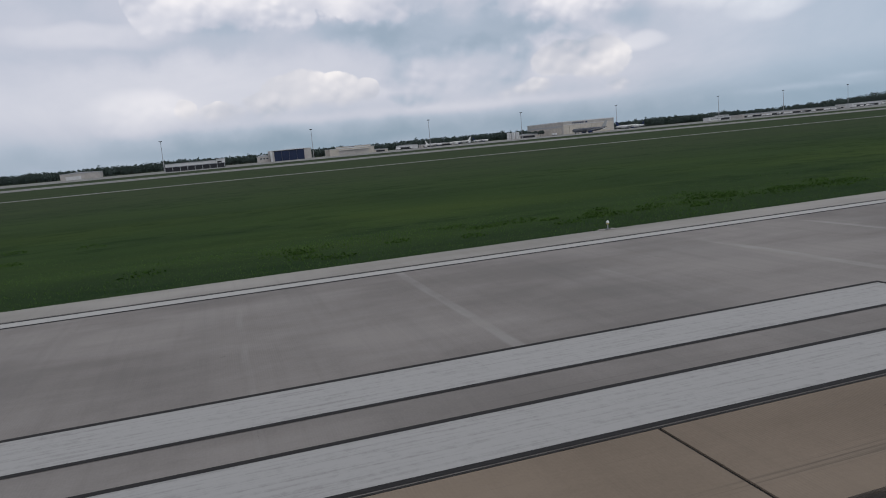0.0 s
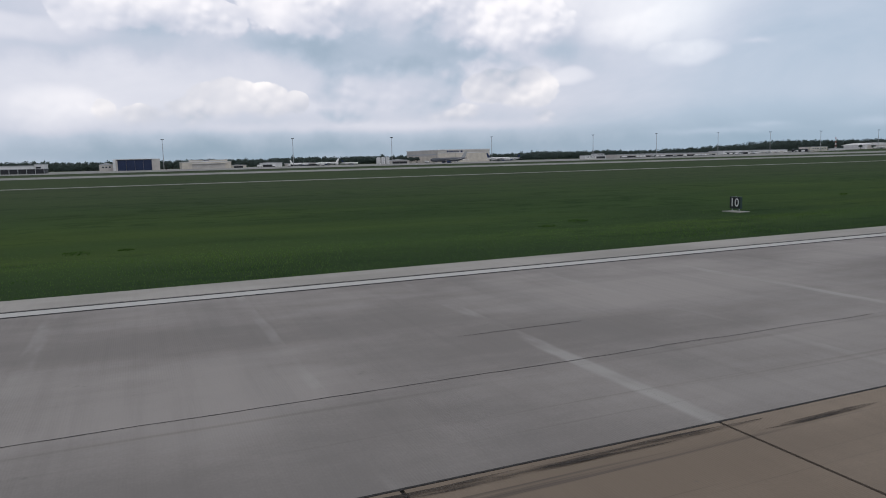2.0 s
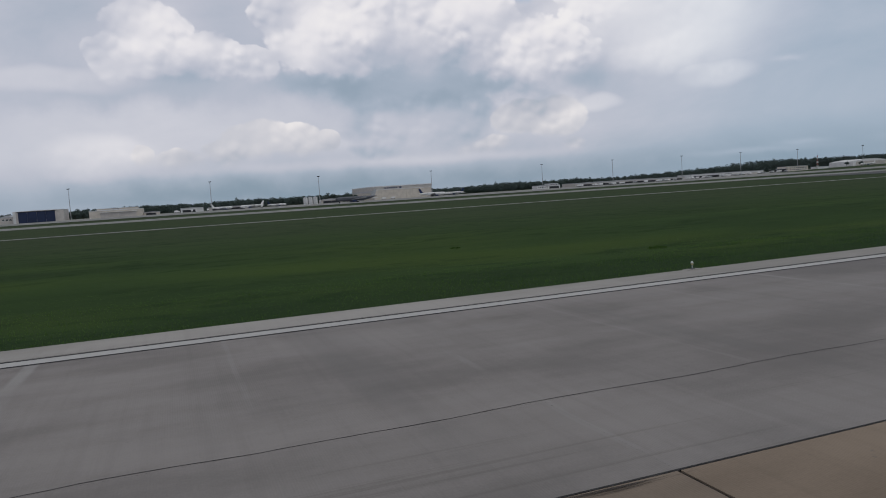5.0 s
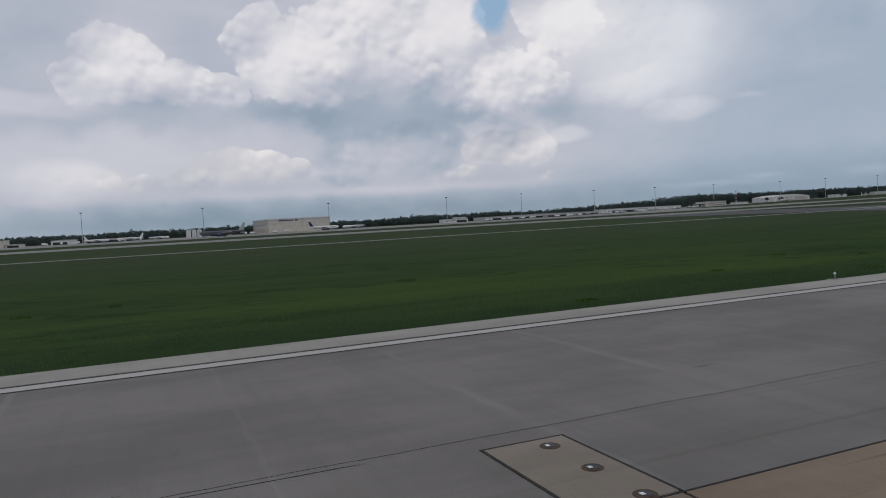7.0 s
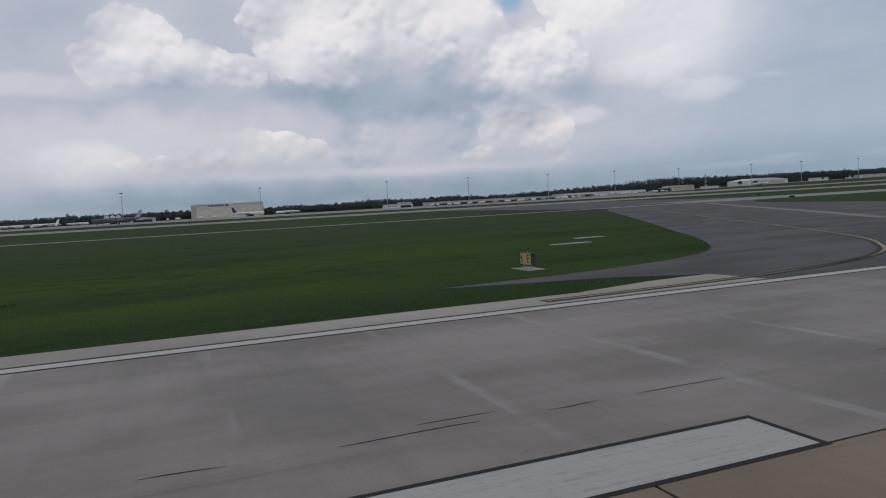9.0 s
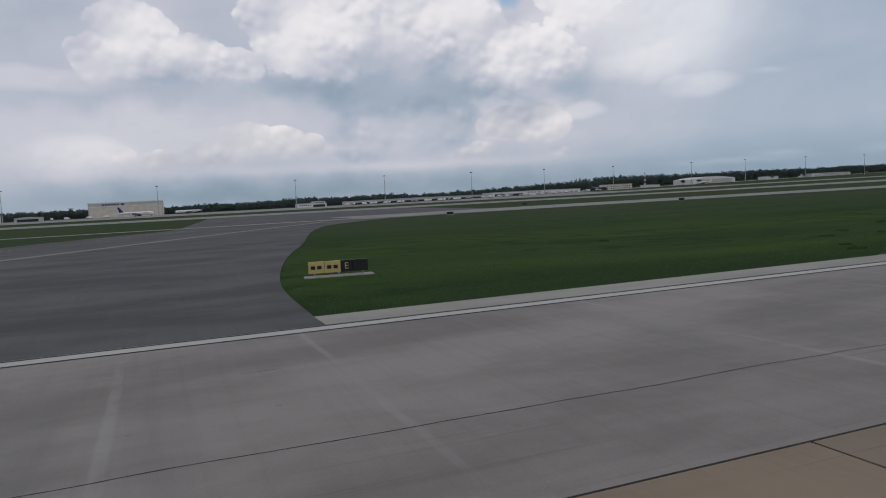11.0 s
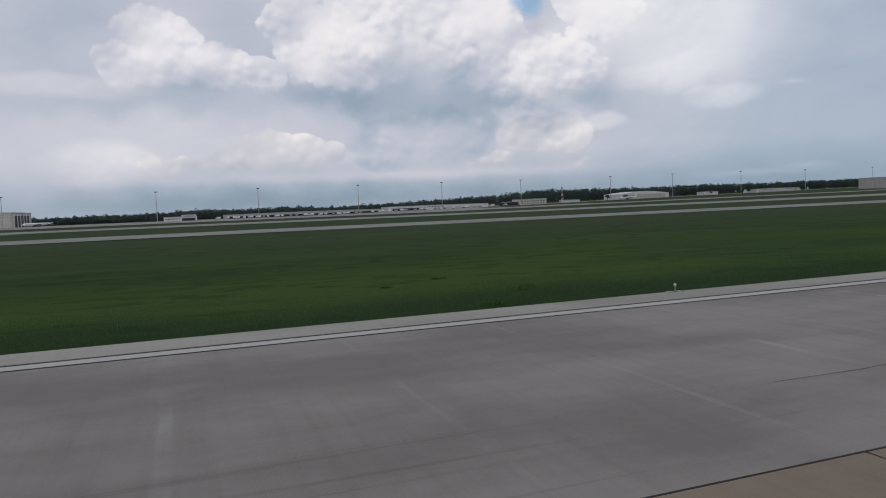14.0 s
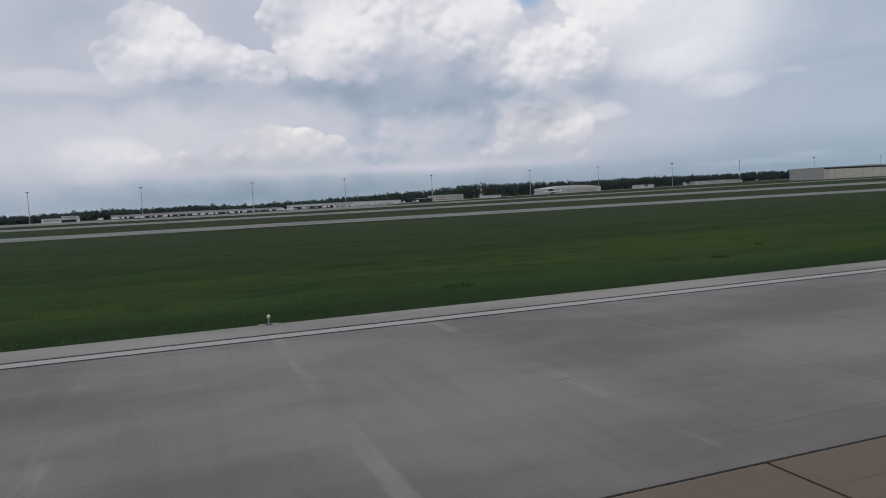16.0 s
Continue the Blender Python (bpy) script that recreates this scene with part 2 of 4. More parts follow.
def concrete(name, a, b, bands=0.0, rubber=0.0, jitter=0.0):
    """Brushed runway concrete: blotches, grooves across, tyre rubber along, pale strips at the joints."""
    m, k, sh, p = material(name, 0.88, 0.0, 0.25)
    s = k.add("ShaderNodeSeparateXYZ")
    k.link(p, s.inputs[0])
    blotch = k.noise(stretched(k, p, 0.5, 1.0), 0.16, 5, 0.6)
    streak = k.noise(stretched(k, p, 0.05, 1.4), 1.0, 5, 0.6)
    grain = k.noise(p, 14.0, 4, 0.7)
    f = k.math("ADD", k.math("MULTIPLY", blotch, 0.80), k.math("ADD", k.math("MULTIPLY", streak, 0.06), k.math("MULTIPLY", grain, 0.14)))
    col = k.mix(k.ramp(f, 0.38, 0.62), a, b)
    tines = k.noise(stretched(k, p, 2.6, 0.10), 1.0, 4, 0.6)
    col = k.mix(k.math("MULTIPLY", k.ramp(tines, 0.45, 0.70), 0.12), col, tuple(c * 0.62 for c in a))
    if bands:
        # worn pale strip beside each joint, broken up, stronger on some slabs
        u = k.math("DIVIDE", k.math("SUBTRACT", s.outputs[0], FIRST), JOINT)
        wander = k.math("MULTIPLY", k.math("SUBTRACT", k.noise(p, 0.35, 3), 0.5), 0.045)
        off = k.math("ABSOLUTE", k.math("SUBTRACT", k.math("FRACT", k.math("ADD", k.math("ADD", u, wander), 0.5)), 0.5))
        one = k.add("ShaderNodeTexWhiteNoise")
        one.noise_dimensions = "1D"
        k.link(k.math("ROUND", u), one.inputs["W"])
        wide = k.math("ADD", 0.012, k.math("MULTIPLY", one.outputs["Value"], 0.035))
        strip = k.math("MULTIPLY", k.ramp(k.math("DIVIDE", off, wide), 0.5, 1.15, 1.0, 0.0), k.ramp(k.noise(stretched(k, p, 1.0, 0.35), 0.6, 4), 0.40, 0.66))
        col = k.mix(k.math("MULTIPLY", strip, k.math("MULTIPLY", k.math("ADD", 0.25, one.outputs["Value"]), bands)), col, (0.40, 0.39, 0.375))
        # darker tyre sweeps across the grooves
        sweep = k.ramp(k.noise(k.vec("ADD", stretched(k, p, 0.9, 0.10), (0, 0, 4)), 0.45, 4, 0.55), 0.50, 0.70)
        col = k.mix(k.math("MULTIPLY", sweep, 0.28), col, (0.17, 0.165, 0.16))
        # darker concrete through the touchdown zone, strongest from x 300 to 390
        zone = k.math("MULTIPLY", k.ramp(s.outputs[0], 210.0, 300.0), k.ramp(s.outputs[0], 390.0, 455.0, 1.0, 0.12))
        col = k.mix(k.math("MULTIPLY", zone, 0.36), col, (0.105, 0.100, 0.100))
    if rubber:
        near = k.noise(k.vec("ADD", stretched(k, p, 0.035, 2.2), (7, 0, 0)), 1.0, 5, 0.65)
        col = k.mix(k.math("MULTIPLY", k.ramp(near, 0.57, 0.70), rubber), col, (0.075, 0.06, 0.05))
    if jitter:
        info = k.add("ShaderNodeObjectInfo")
        col = k.mix(k.math("MULTIPLY", info.outputs["Random"], jitter), col, (0.16, 0.15, 0.14))
    spots = k.ramp(k.noise(p, 1.7, 4, 0.6), 0.68, 0.76)
    col = k.mix(k.math("MULTIPLY", spots, 0.35), col, (0.12, 0.115, 0.11))
    k.link(col, sh.inputs["Base Color"])
    groove = k.math("SINE", k.math("MULTIPLY", s.outputs[0], 2 * math.pi / 0.055))
    bumped(k, sh, k.math("ADD", k.math("MULTIPLY", groove, 0.3), grain), 0.35, 0.006)
    return m


def grass_material(name, blades=False):
    m, k, sh, p = material(name, 0.95, 0.0, 0.02)
    band = k.noise(stretched(k, p, 0.14, 0.7), 0.10, 5, 0.55, warp=0.4)
    patch = k.noise(stretched(k, p, 0.35, 1.0), 0.22, 5, 0.6)
    fine = k.noise(p, 1.6, 5, 0.7)
    f = k.math("ADD", k.math("MULTIPLY", band, 0.55), k.math("ADD", k.math("MULTIPLY", patch, 0.3), k.math("MULTIPLY", fine, 0.15)))
    col = k.mix(k.ramp(f, 0.32, 0.68), (0.026, 0.051, 0.019), (0.046, 0.083, 0.025))
    col = k.mix(k.math("MULTIPLY", k.ramp(k.noise(stretched(k, p, 0.05, 0.8), 0.3, 4, 0.6), 0.58, 0.78), 0.35), col, (0.085, 0.115, 0.035))
    # darker green along the pavement, fresher drifts beyond it
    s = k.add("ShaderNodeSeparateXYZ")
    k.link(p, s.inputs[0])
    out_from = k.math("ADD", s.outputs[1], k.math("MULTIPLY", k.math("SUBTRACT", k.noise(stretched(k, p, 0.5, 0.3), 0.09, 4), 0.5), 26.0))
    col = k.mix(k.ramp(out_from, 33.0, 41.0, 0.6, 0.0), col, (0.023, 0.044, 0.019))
    col = k.mix(k.ramp(out_from, 60.0, 160.0, 0.0, 0.55), col, (0.064, 0.080, 0.048))      # greyer olive far out, distance haze put into the colour
    fresh = k.math("MULTIPLY", k.math("MULTIPLY", k.ramp(out_from, 37.0, 46.0), k.ramp(out_from, 60.0, 110.0, 1.0, 0.0)), k.ramp(k.noise(stretched(k, p, 0.3, 0.8), 0.06, 4), 0.42, 0.64))
    col = k.mix(k.math("MULTIPLY", fresh, 0.6), col, (0.064, 0.100, 0.024))
    # weedy darker blotches, in drifts
    drift = k.ramp(k.noise(stretched(k, p, 0.25, 0.6), 0.10, 3, 0.5), 0.42, 0.56)
    blotch = k.ramp(k.noise(stretched(k, p, 0.6, 1.0), 0.42, 4, 0.6), 0.50, 0.62)
    col = k.mix(k.math("MULTIPLY", k.math("MULTIPLY", drift, blotch), 0.55), col, (0.016, 0.038, 0.014))
    if blades:
        one = k.add("ShaderNodeNewGeometry").outputs["Random Per Island"]
        col = k.mix(k.math("ADD", 0.08, k.math("MULTIPLY", one, 0.25)), col, (0.10, 0.16, 0.04))
        col = k.mix(1.0, col, (1.9, 1.9, 1.9), "MULTIPLY")      # raised to offset the dimmer light on upright blades
    else:
        # ground between the blades
        col = k.mix(k.math("MULTIPLY", k.ramp(k.noise(p, 5.0, 4, 0.7), 0.55, 0.75), 0.5), col, (0.020, 0.034, 0.014))
        bumped(k, sh, fine, 0.6, 0.2)
    k.link(col, sh.inputs["Base Color"])
    if blades:
        through_leaf, both = k.add("ShaderNodeBsdfTranslucent"), k.add("ShaderNodeMixShader")
        k.link(col, through_leaf.inputs["Color"])
        both.inputs[0].default_value = 0.5
        k.link(sh.outputs[0], both.inputs[1])
        k.link(through_leaf.outputs[0], both.inputs[2])
        k.link(both.outputs[0], k.tree.nodes["Material Output"].inputs[0])
    return m


def leaf_material(name, a, b):
    m, k, sh, p = material(name, 0.9, 0.0, 0.05)
    one = k.add("ShaderNodeNewGeometry").outputs["Random Per Island"]
    f = k.math("ADD", k.math("MULTIPLY", one, 0.6), k.math("MULTIPLY", k.noise(p, 0.04, 3), 0.5))
    k.link(k.mix(f, a, b), sh.inputs["Base Color"])
    return m


def worn_paint(name, colour, under, wear):
    m, k, sh, p = material(name, 0.8)
    rub = k.noise(stretched(k, p, 0.25, 6.0), 1.6, 6, 0.7)
    chip = k.noise(p, 5.0, 5, 0.7)
    f = k.ramp(k.math("ADD", k.math("MULTIPLY", rub, 0.65), k.math("MULTIPLY", chip, 0.35)), 0.60 - wear, 0.72 - wear * 0.4)
    k.link(k.mix(k.math("MULTIPLY", f, 0.8), colour, under), sh.inputs["Base Color"])
    bumped(k, sh, chip, 0.3, 0.004)
    return m


def streak_material(name, colour, most):
    """Tyre rubber: see-through towards its ragged ends."""
    m, k, sh, p = material(name, 0.8)
    k.put(sh.inputs["Base Color"], (*colour, 1))
    f = k.noise(stretched(k, p, 0.35, 7.0), 1.4, 5, 0.65)
    k.link(k.ramp(f, 0.36, 0.62, 0.0, most), sh.inputs["Alpha"])
    return m


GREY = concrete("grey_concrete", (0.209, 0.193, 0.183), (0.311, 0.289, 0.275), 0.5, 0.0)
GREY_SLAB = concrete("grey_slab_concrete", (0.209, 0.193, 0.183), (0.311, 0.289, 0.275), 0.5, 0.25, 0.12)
BROWN = concrete("tan_concrete", (0.20, 0.155, 0.115), (0.285, 0.225, 0.170), 0.0, 0.75, 0.25)
PAD = concrete("patch_concrete", (0.235, 0.205, 0.172), (0.33, 0.29, 0.245), 0.0, 0.15)
SHOULDER = concrete("shoulder_concrete", (0.30, 0.288, 0.266), (0.39, 0.372, 0.348))
FAR_CONCRETE = plain("far_concrete", (0.255, 0.258, 0.245), 0.9, vary=0.2, scale=0.05)
ASPHALT = concrete("taxiway_asphalt", (0.070, 0.070, 0.075), (0.115, 0.115, 0.12))
SEAL = plain("joint_sealant", (0.022, 0.020, 0.019), 0.7, vary=0.3, scale=3)
WHITE_LINE = worn_paint("white_marking", (0.47, 0.465, 0.45), (0.27, 0.265, 0.255), 0.05)
BAR_PAINT = worn_paint("worn_white_bar", (0.42, 0.415, 0.41), (0.275, 0.27, 0.265), 0.13)
BLACK_LINE = worn_paint("black_marking", (0.020, 0.019, 0.019), (0.06, 0.055, 0.05), 0.0)
YELLOW_LINE = worn_paint("yellow_marking", (0.36, 0.31, 0.20), (0.19, 0.17, 0.14), 0.02)
RUBBER = streak_material("tyre_rubber", (0.035, 0.028, 0.024), 0.85)
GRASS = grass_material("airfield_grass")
BLADES = grass_material("grass_blades", True)
WEEDS = leaf_material("weed_leaves", (0.036, 0.080, 0.018), (0.064, 0.118, 0.026))
# the blue-grey of distance haze is mixed into these leaf colours
HAZY_LEAVES = leaf_material("hazy_tree_leaves", (0.070, 0.094, 0.086), (0.098, 0.128, 0.116))
BARK = plain("bark", (0.06, 0.05, 0.04), 0.95)
GALVANISED = plain("galvanised_steel", (0.42, 0.43, 0.44), 0.5, 0.6)
RUSTY = plain("rusty_iron", (0.10, 0.07, 0.05), 0.8, 0.3, vary=0.3, scale=6)
DARK_METAL = plain("dark_metal", (0.05, 0.05, 0.055), 0.5, 0.4)
WHITE_PAINT = plain("white_paint", (0.78, 0.78, 0.77), 0.5, vary=0.06)
BLACK_PAINT = plain("black_sign_face", (0.018, 0.019, 0.020), 0.45, vary=0.2)
YELLOW_PAINT = plain("yellow_sign_face", (0.52, 0.42, 0.17), 0.5, vary=0.1)
SIGN_GREEN = plain("sign_casing", (0.03, 0.055, 0.05), 0.5)
CREAM = plain("cream_cladding", (0.62, 0.57, 0.50), 0.7, vary=0.1, scale=0.2)
GREIGE = plain("grey_beige_cladding", (0.52, 0.49, 0.46), 0.7, vary=0.1, scale=0.15)
WHITE_WALL = plain("white_cladding", (0.68, 0.68, 0.68), 0.6, vary=0.08, scale=0.15)
BLUE_WALL = plain("blue_hangar_door", (0.018, 0.030, 0.075), 0.5, vary=0.15, scale=0.2)
# near-black for dark walls, and standing in for the shade inside openings
DARK_WALL_AND_SHADE = plain("dark_wall_and_opening_shade", (0.030, 0.032, 0.038), 0.6)
ROOF = plain("pale_metal_roof", (0.45, 0.46, 0.48), 0.5, 0.2, vary=0.08, scale=0.1)
GLASS_DARK = plain("window_glass", (0.03, 0.04, 0.05), 0.08, spec=0.6)
RED_PAINT = plain("faded_red_paint", (0.34, 0.13, 0.11), 0.5)
NAVY = plain("navy_tail_paint", (0.02, 0.035, 0.10), 0.35)
DARK_SKIN = plain("grey_aircraft_paint", (0.10, 0.108, 0.125), 0.4)
LAMP_GLASS = plain("lamp_glass", (0.75, 0.78, 0.78), 0.15, spec=0.6)
TYRE = plain("tyre", (0.02, 0.02, 0.02), 0.9)

# ---- mesh helpers ----
def ramp01(v, lo, hi):
    return min(1.0, max(0.0, (v - lo) / (hi - lo)))


def rise(x, y):
    """Far land climbs gently towards the runway's end, fitted to the camera's view."""
    return ramp01(y, 300, 900) * max(0.0, min(x, 2600) - 1000) * 0.0105


def lie(x, y):
    """Shallow swells and the drainage hollow of the grass beside the runway. The hollow's depth is fitted to the
    camera's view.
    """
    left, right = 468 + max(0, y - 38) * 0.62, 596 + (y - 30) * 0.3
    free = max(ramp01(left - x, 0, 30), ramp01(x - right, 0, 30))      # level beside the exit taxiway
    return free * (0.10 * noise.noise((x * 0.02, y * 0.05, 0)) - 0.65 * ramp01(y, 31, 50) * (1 - ramp01(y, 70, 180)))


def mesh_object(name, verts, faces, mat, smooth=False):
    me = bpy.data.meshes.new(name)
    me.from_pydata([(x * U, y * U, z * U) for x, y, z in verts], [], faces)
    me.materials.append(mat)
    if smooth:
        me.polygons.foreach_set("use_smooth", [True] * len(faces))
    me.update()
    return new(name, me)


def part(name, bm, mat, parent=None, label=""):
    """Links a bmesh in real metres as one mesh object, under a thing or a part."""
    bm.transform(Matrix.Scale(U, 4))
    bmesh.ops.recalc_face_normals(bm, faces=bm.faces)
    me = bpy.data.meshes.new(name)
    bm.to_mesh(me)
    bm.free()
    me.materials.append(mat)
    ob = new(name, me)
    ob.parent = parent
    return tagged(ob, label)


def thing(name, x=0, y=0, z=0, turn=0, label="", category="", group=""):
    ob = new(name)
    ob.matrix_basis = pose(x * U, y * U, z * U, 0, 0, turn)
    return tagged(ob, label, category, group)


def at(x, y, z=0, turn=0):
    return pose(x * U, y * U, z * U, 0, 0, turn)


def box(x0, x1, y0, y1, z0, z1, bevel=0.0, bm=None):
    bm = bm or bmesh.new()
    made = bmesh.ops.create_cube(bm, size=1, matrix=Matrix.Translation(((x0 + x1) / 2, (y0 + y1) / 2, (z0 + z1) / 2)) @ Matrix.Diagonal((x1 - x0, y1 - y0, z1 - z0, 1)))
    if bevel:
        edges = list({e for v in made["verts"] for e in v.link_edges})
        bmesh.ops.bevel(bm, geom=edges, offset=bevel, segments=2, affect="EDGES")
    return bm


def rod(x, y, z0, z1, r0, r1=None, sides=10, bm=None, spin=None):
    bm = bm or bmesh.new()
    m = Matrix.Translation((x, y, (z0 + z1) / 2))
    bmesh.ops.create_cone(bm, cap_ends=True, segments=sides, radius1=r0, radius2=r0 if r1 is None else r1, depth=z1 - z0, matrix=m if spin is None else spin @ m)
    return bm


def strip(name, x0, x1, y0, y1, z, mat, step=60.0, follow=False):
    """A flat strip along the runway, as one sheet of quads."""
    n = max(1, int((x1 - x0) / step))
    verts, faces = [], []
    for i in range(n + 1):
        x = x0 + (x1 - x0) * i / n
        for y in (y0, y1):
            verts.append((x, y, z + (rise(x, y) if follow else 0)))
    for i in range(n):
        faces.append((2 * i, 2 * i + 2, 2 * i + 3, 2 * i + 1))
    return mesh_object(name, verts, faces, mat)


def polygon(name, outline, z, mat):
    """A flat slab of any outline, with its edge going down into the ground."""
    n = len(outline)
    verts = [(x, y, z) for x, y in outline] + [(x, y, z - 0.3) for x, y in outline]
    return mesh_object(name, verts, [tuple(range(n))] + [(i, (i + 1) % n, n + (i + 1) % n, n + i) for i in range(n)], mat)


def ribbon(name, line, width, z, mat):
    """A painted line of even width along a curve."""
    verts, faces = [], []
    for i, (x, y) in enumerate(line):
        a, b = line[max(0, i - 1)], line[min(len(line) - 1, i + 1)]
        t = Vector((b[0] - a[0], b[1] - a[1])).normalized()
        for s in (-0.5, 0.5):
            verts.append((x - t.y * width * s, y + t.x * width * s, z))
    for i in range(len(line) - 1):
        faces.append((2 * i, 2 * i + 2, 2 * i + 3, 2 * i + 1))
    return mesh_object(name, verts, faces, mat)


def curve_through(points, steps=8):
    """Catmull-Rom curve through the points."""
    out = []
    p = [points[0]] + list(points) + [points[-1]]
    for i in range(1, len(p) - 2):
        for s in range(steps):
            t = s / steps
            out.append(tuple(0.5 * (2 * b + (c - a) * t + (2 * a - 5 * b + 4 * c - d) * t * t + (3 * b - a - 3 * c + d) * t ** 3)
                             for a, b, c, d in zip(p[i - 1], p[i], p[i + 1], p[i + 2])))
    out.append(points[-1])
    return out


# ---- ground and pavements ----
def build_ground():
    """One sheet to the horizon, lower under the pavements, finely wrinkled beside the runway."""
    xs = [-5200, -3000, -1500, -700, -300] + list(range(-100, 1101, 10)) + [1250, 1450, 1700, 2000, 2600, 3600, 5600]
    ys = [-5000, -1500, -400, -120, -60, -30.4, 30.4] + [30.9, 31.6, 33, 35, 37.5, 40, 43, 46, 50, 54, 58, 63, 68, 75, 83, 92, 103, 116, 132, 150, 170, 188] + [250, 300, 380, 500, 600, 700, 900, 1100, 1500, 2500, 4500, 8000]
    verts, faces = [], []
    for y in ys:
        for x in xs:
            z = -0.07 + rise(x, y)
            if 30.9 <= y < 190:
                z += lie(x, y)
            verts.append((x, y, z))
    n = len(xs)
    for j in range(len(ys) - 1):
        for i in range(n - 1):
            faces.append((j * n + i, j * n + i + 1, (j + 1) * n + i + 1, (j + 1) * n + i))
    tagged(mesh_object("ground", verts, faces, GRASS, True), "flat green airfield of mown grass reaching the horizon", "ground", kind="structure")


build_ground()
X0, X1 = -900, 3000
runway = tagged(strip("runway", X0, X1, 14.12, 28.05, 0.0, GREY), "wide grey grooved concrete runway with worn joints", "runway", kind="structure")
tagged(strip("runway_bed", X0, X1, -14.0, 14.11, -0.03, SEAL), "dark sealant bed between runway slabs", "runway", kind="structure")
tagged(strip("runway_far_side", X0, X1, -30.4, -14.0, 0.0, GREY), "grey concrete runway lane", "runway", kind="structure")
tagged(strip("shoulder", X0, 481, 28.05, 30.4, 0.004, SHOULDER), "pale concrete runway shoulder beside the grass", "pavement", kind="structure")
tagged(strip("shoulder_2", 592, X1, 28.05, 30.4, 0.004, SHOULDER), "pale concrete runway shoulder beside the grass", "pavement", kind="structure")
tagged(strip("edge_line", X0, X1, 26.95, 27.72, 0.006, WHITE_LINE), "white painted runway edge line", "road marking", kind="structure")
tagged(strip("edge_line_border", X0, X1, 26.76, 26.92, 0.006, BLACK_LINE), "thin black border of the white edge line", "road marking", kind="structure")
tagged(strip("edge_line_border_2", X0, X1, 27.75, 27.93, 0.006, BLACK_LINE), "thin black border of the white edge line", "road marking", kind="structure")

tagged(strip("lane_joint", X0, X1, 9.525, 9.575, 0.003, SEAL), "dark sealed joint between tan and grey concrete", "joint", kind="structure")

# pavements further off
tagged(strip("service_road", -900, 640, 196, 203, 0.02, FAR_CONCRETE), "narrow pale service road across the grass", "road", kind="structure")
tagged(strip("parallel_taxiway", 640, 2400, 190, 232, 0.03, FAR_CONCRETE), "pale concrete parallel taxiway", "taxiway", kind="structure")
tagged(strip("far_taxiway", -2000, 4000, 380, 470, 0.05, FAR_CONCRETE, 50, True), "wide pale concrete taxiway far across the field", "taxiway", kind="structure")
tagged(strip("apron", -2000, 4000, 640, 1110, 0.25, FAR_CONCRETE, 25, True), "pale concrete apron before the hangars", "apron", kind="structure")

LEFT_EDGE = [(490.3, 31.9), (486, 34.4)] + curve_through([(476, 37.3), (488.3, 38.7), (496, 41.0), (502.5, 45.2), (510, 55), (518.1, 68.4), (535, 96), (552, 124.5), (578, 168), (590, 188), (596, 232), (612, 380)])
RIGHT_EDGE = curve_through([(592, 30.2), (593, 45), (597, 66), (603, 89), (613, 130), (625, 160), (652, 185), (700, 192), (700, 230), (720, 380)])
taxi = polygon("exit_taxiway", [(490.65, 28.07), (592, 28.07)] + RIGHT_EDGE + LEFT_EDGE[::-1], 0.008, ASPHALT)
tagged(taxi, "dark asphalt high-speed exit taxiway with rubber marks", "taxiway", kind="structure")
tagged(polygon("shoulder_corner", [(481, 28.06), (490.6, 28.06), (490.3, 31.9), (486, 31.6), (481, 30.45)], 0.012, SHOULDER), "pale concrete corner where the shoulder meets the taxiway", "pavement", kind="structure")
LEAD = curve_through([(478, 28.9), (490, 29.3), (499, 30.6), (505.8, 33.2), (510.8, 37), (516.2, 42.8), (524, 55), (540, 83), (570, 135), (596, 180)])
for dy, (w, mat, nm, lb) in enumerate(((0.8, BLACK_LINE, "lead_line_border", "black border under the yellow taxi line"), (0.13, YELLOW_LINE, "lead_line", "yellow curved taxiway centre line"))):
    tagged(ribbon(nm, LEAD, w, 0.014 + 0.004 * dy, mat), lb, "road marking", kind="structure")
tagged(ribbon("lead_line_2", [(x + 0.34, y + 0.1) for x, y in LEAD], 0.13, 0.018, YELLOW_LINE), "second yellow curved taxiway line", "road marking", kind="structure")
tagged(ribbon("taxi_stripe", [(545.9, 62.5), (570, 98), (597, 140), (627, 184)], 2.2, 0.013, worn_paint("faded_stripe", (0.22, 0.20, 0.19), (0.11, 0.11, 0.11), 0.05)), "pale faded stripe along the taxiway", "road marking", kind="structure")


def bar(x0, x1, y0, y1):
    """A touchdown bar: worn white paint in a black frame."""
    m = 0.15
    for i, (a, b, c, d) in enumerate(((x0 - m, x1 + m, y0 - m, y0), (x0 - m, x1 + m, y1, y1 + m), (x0 - m, x0, y0, y1), (x1, x1 + m, y0, y1))):
        tagged(strip("bar_border", a, b, c, d, 0.009, BLACK_LINE), "black border of a white touchdown bar", "road marking", kind="structure")
    tagged(strip("touchdown_bar", x0, x1, y0, y1, 0.006, BAR_PAINT), "long worn white touchdown bar on the runway", "road marking", kind="structure")


for x0, y0 in ((-6.0, 9.75), (-6.0, 13.1), (145.6, 9.85), (145.6, 13.05), (297.5, 9.75), (450.1, 9.6)):
    bar(x0, x0 + 22.7, y0, y0 + 1.75)
tagged(strip("patch_border", 768.0, 776, 14.25, 14.45, 0.009, BLACK_LINE), "black painted line on the runway", "road marking", kind="structure")
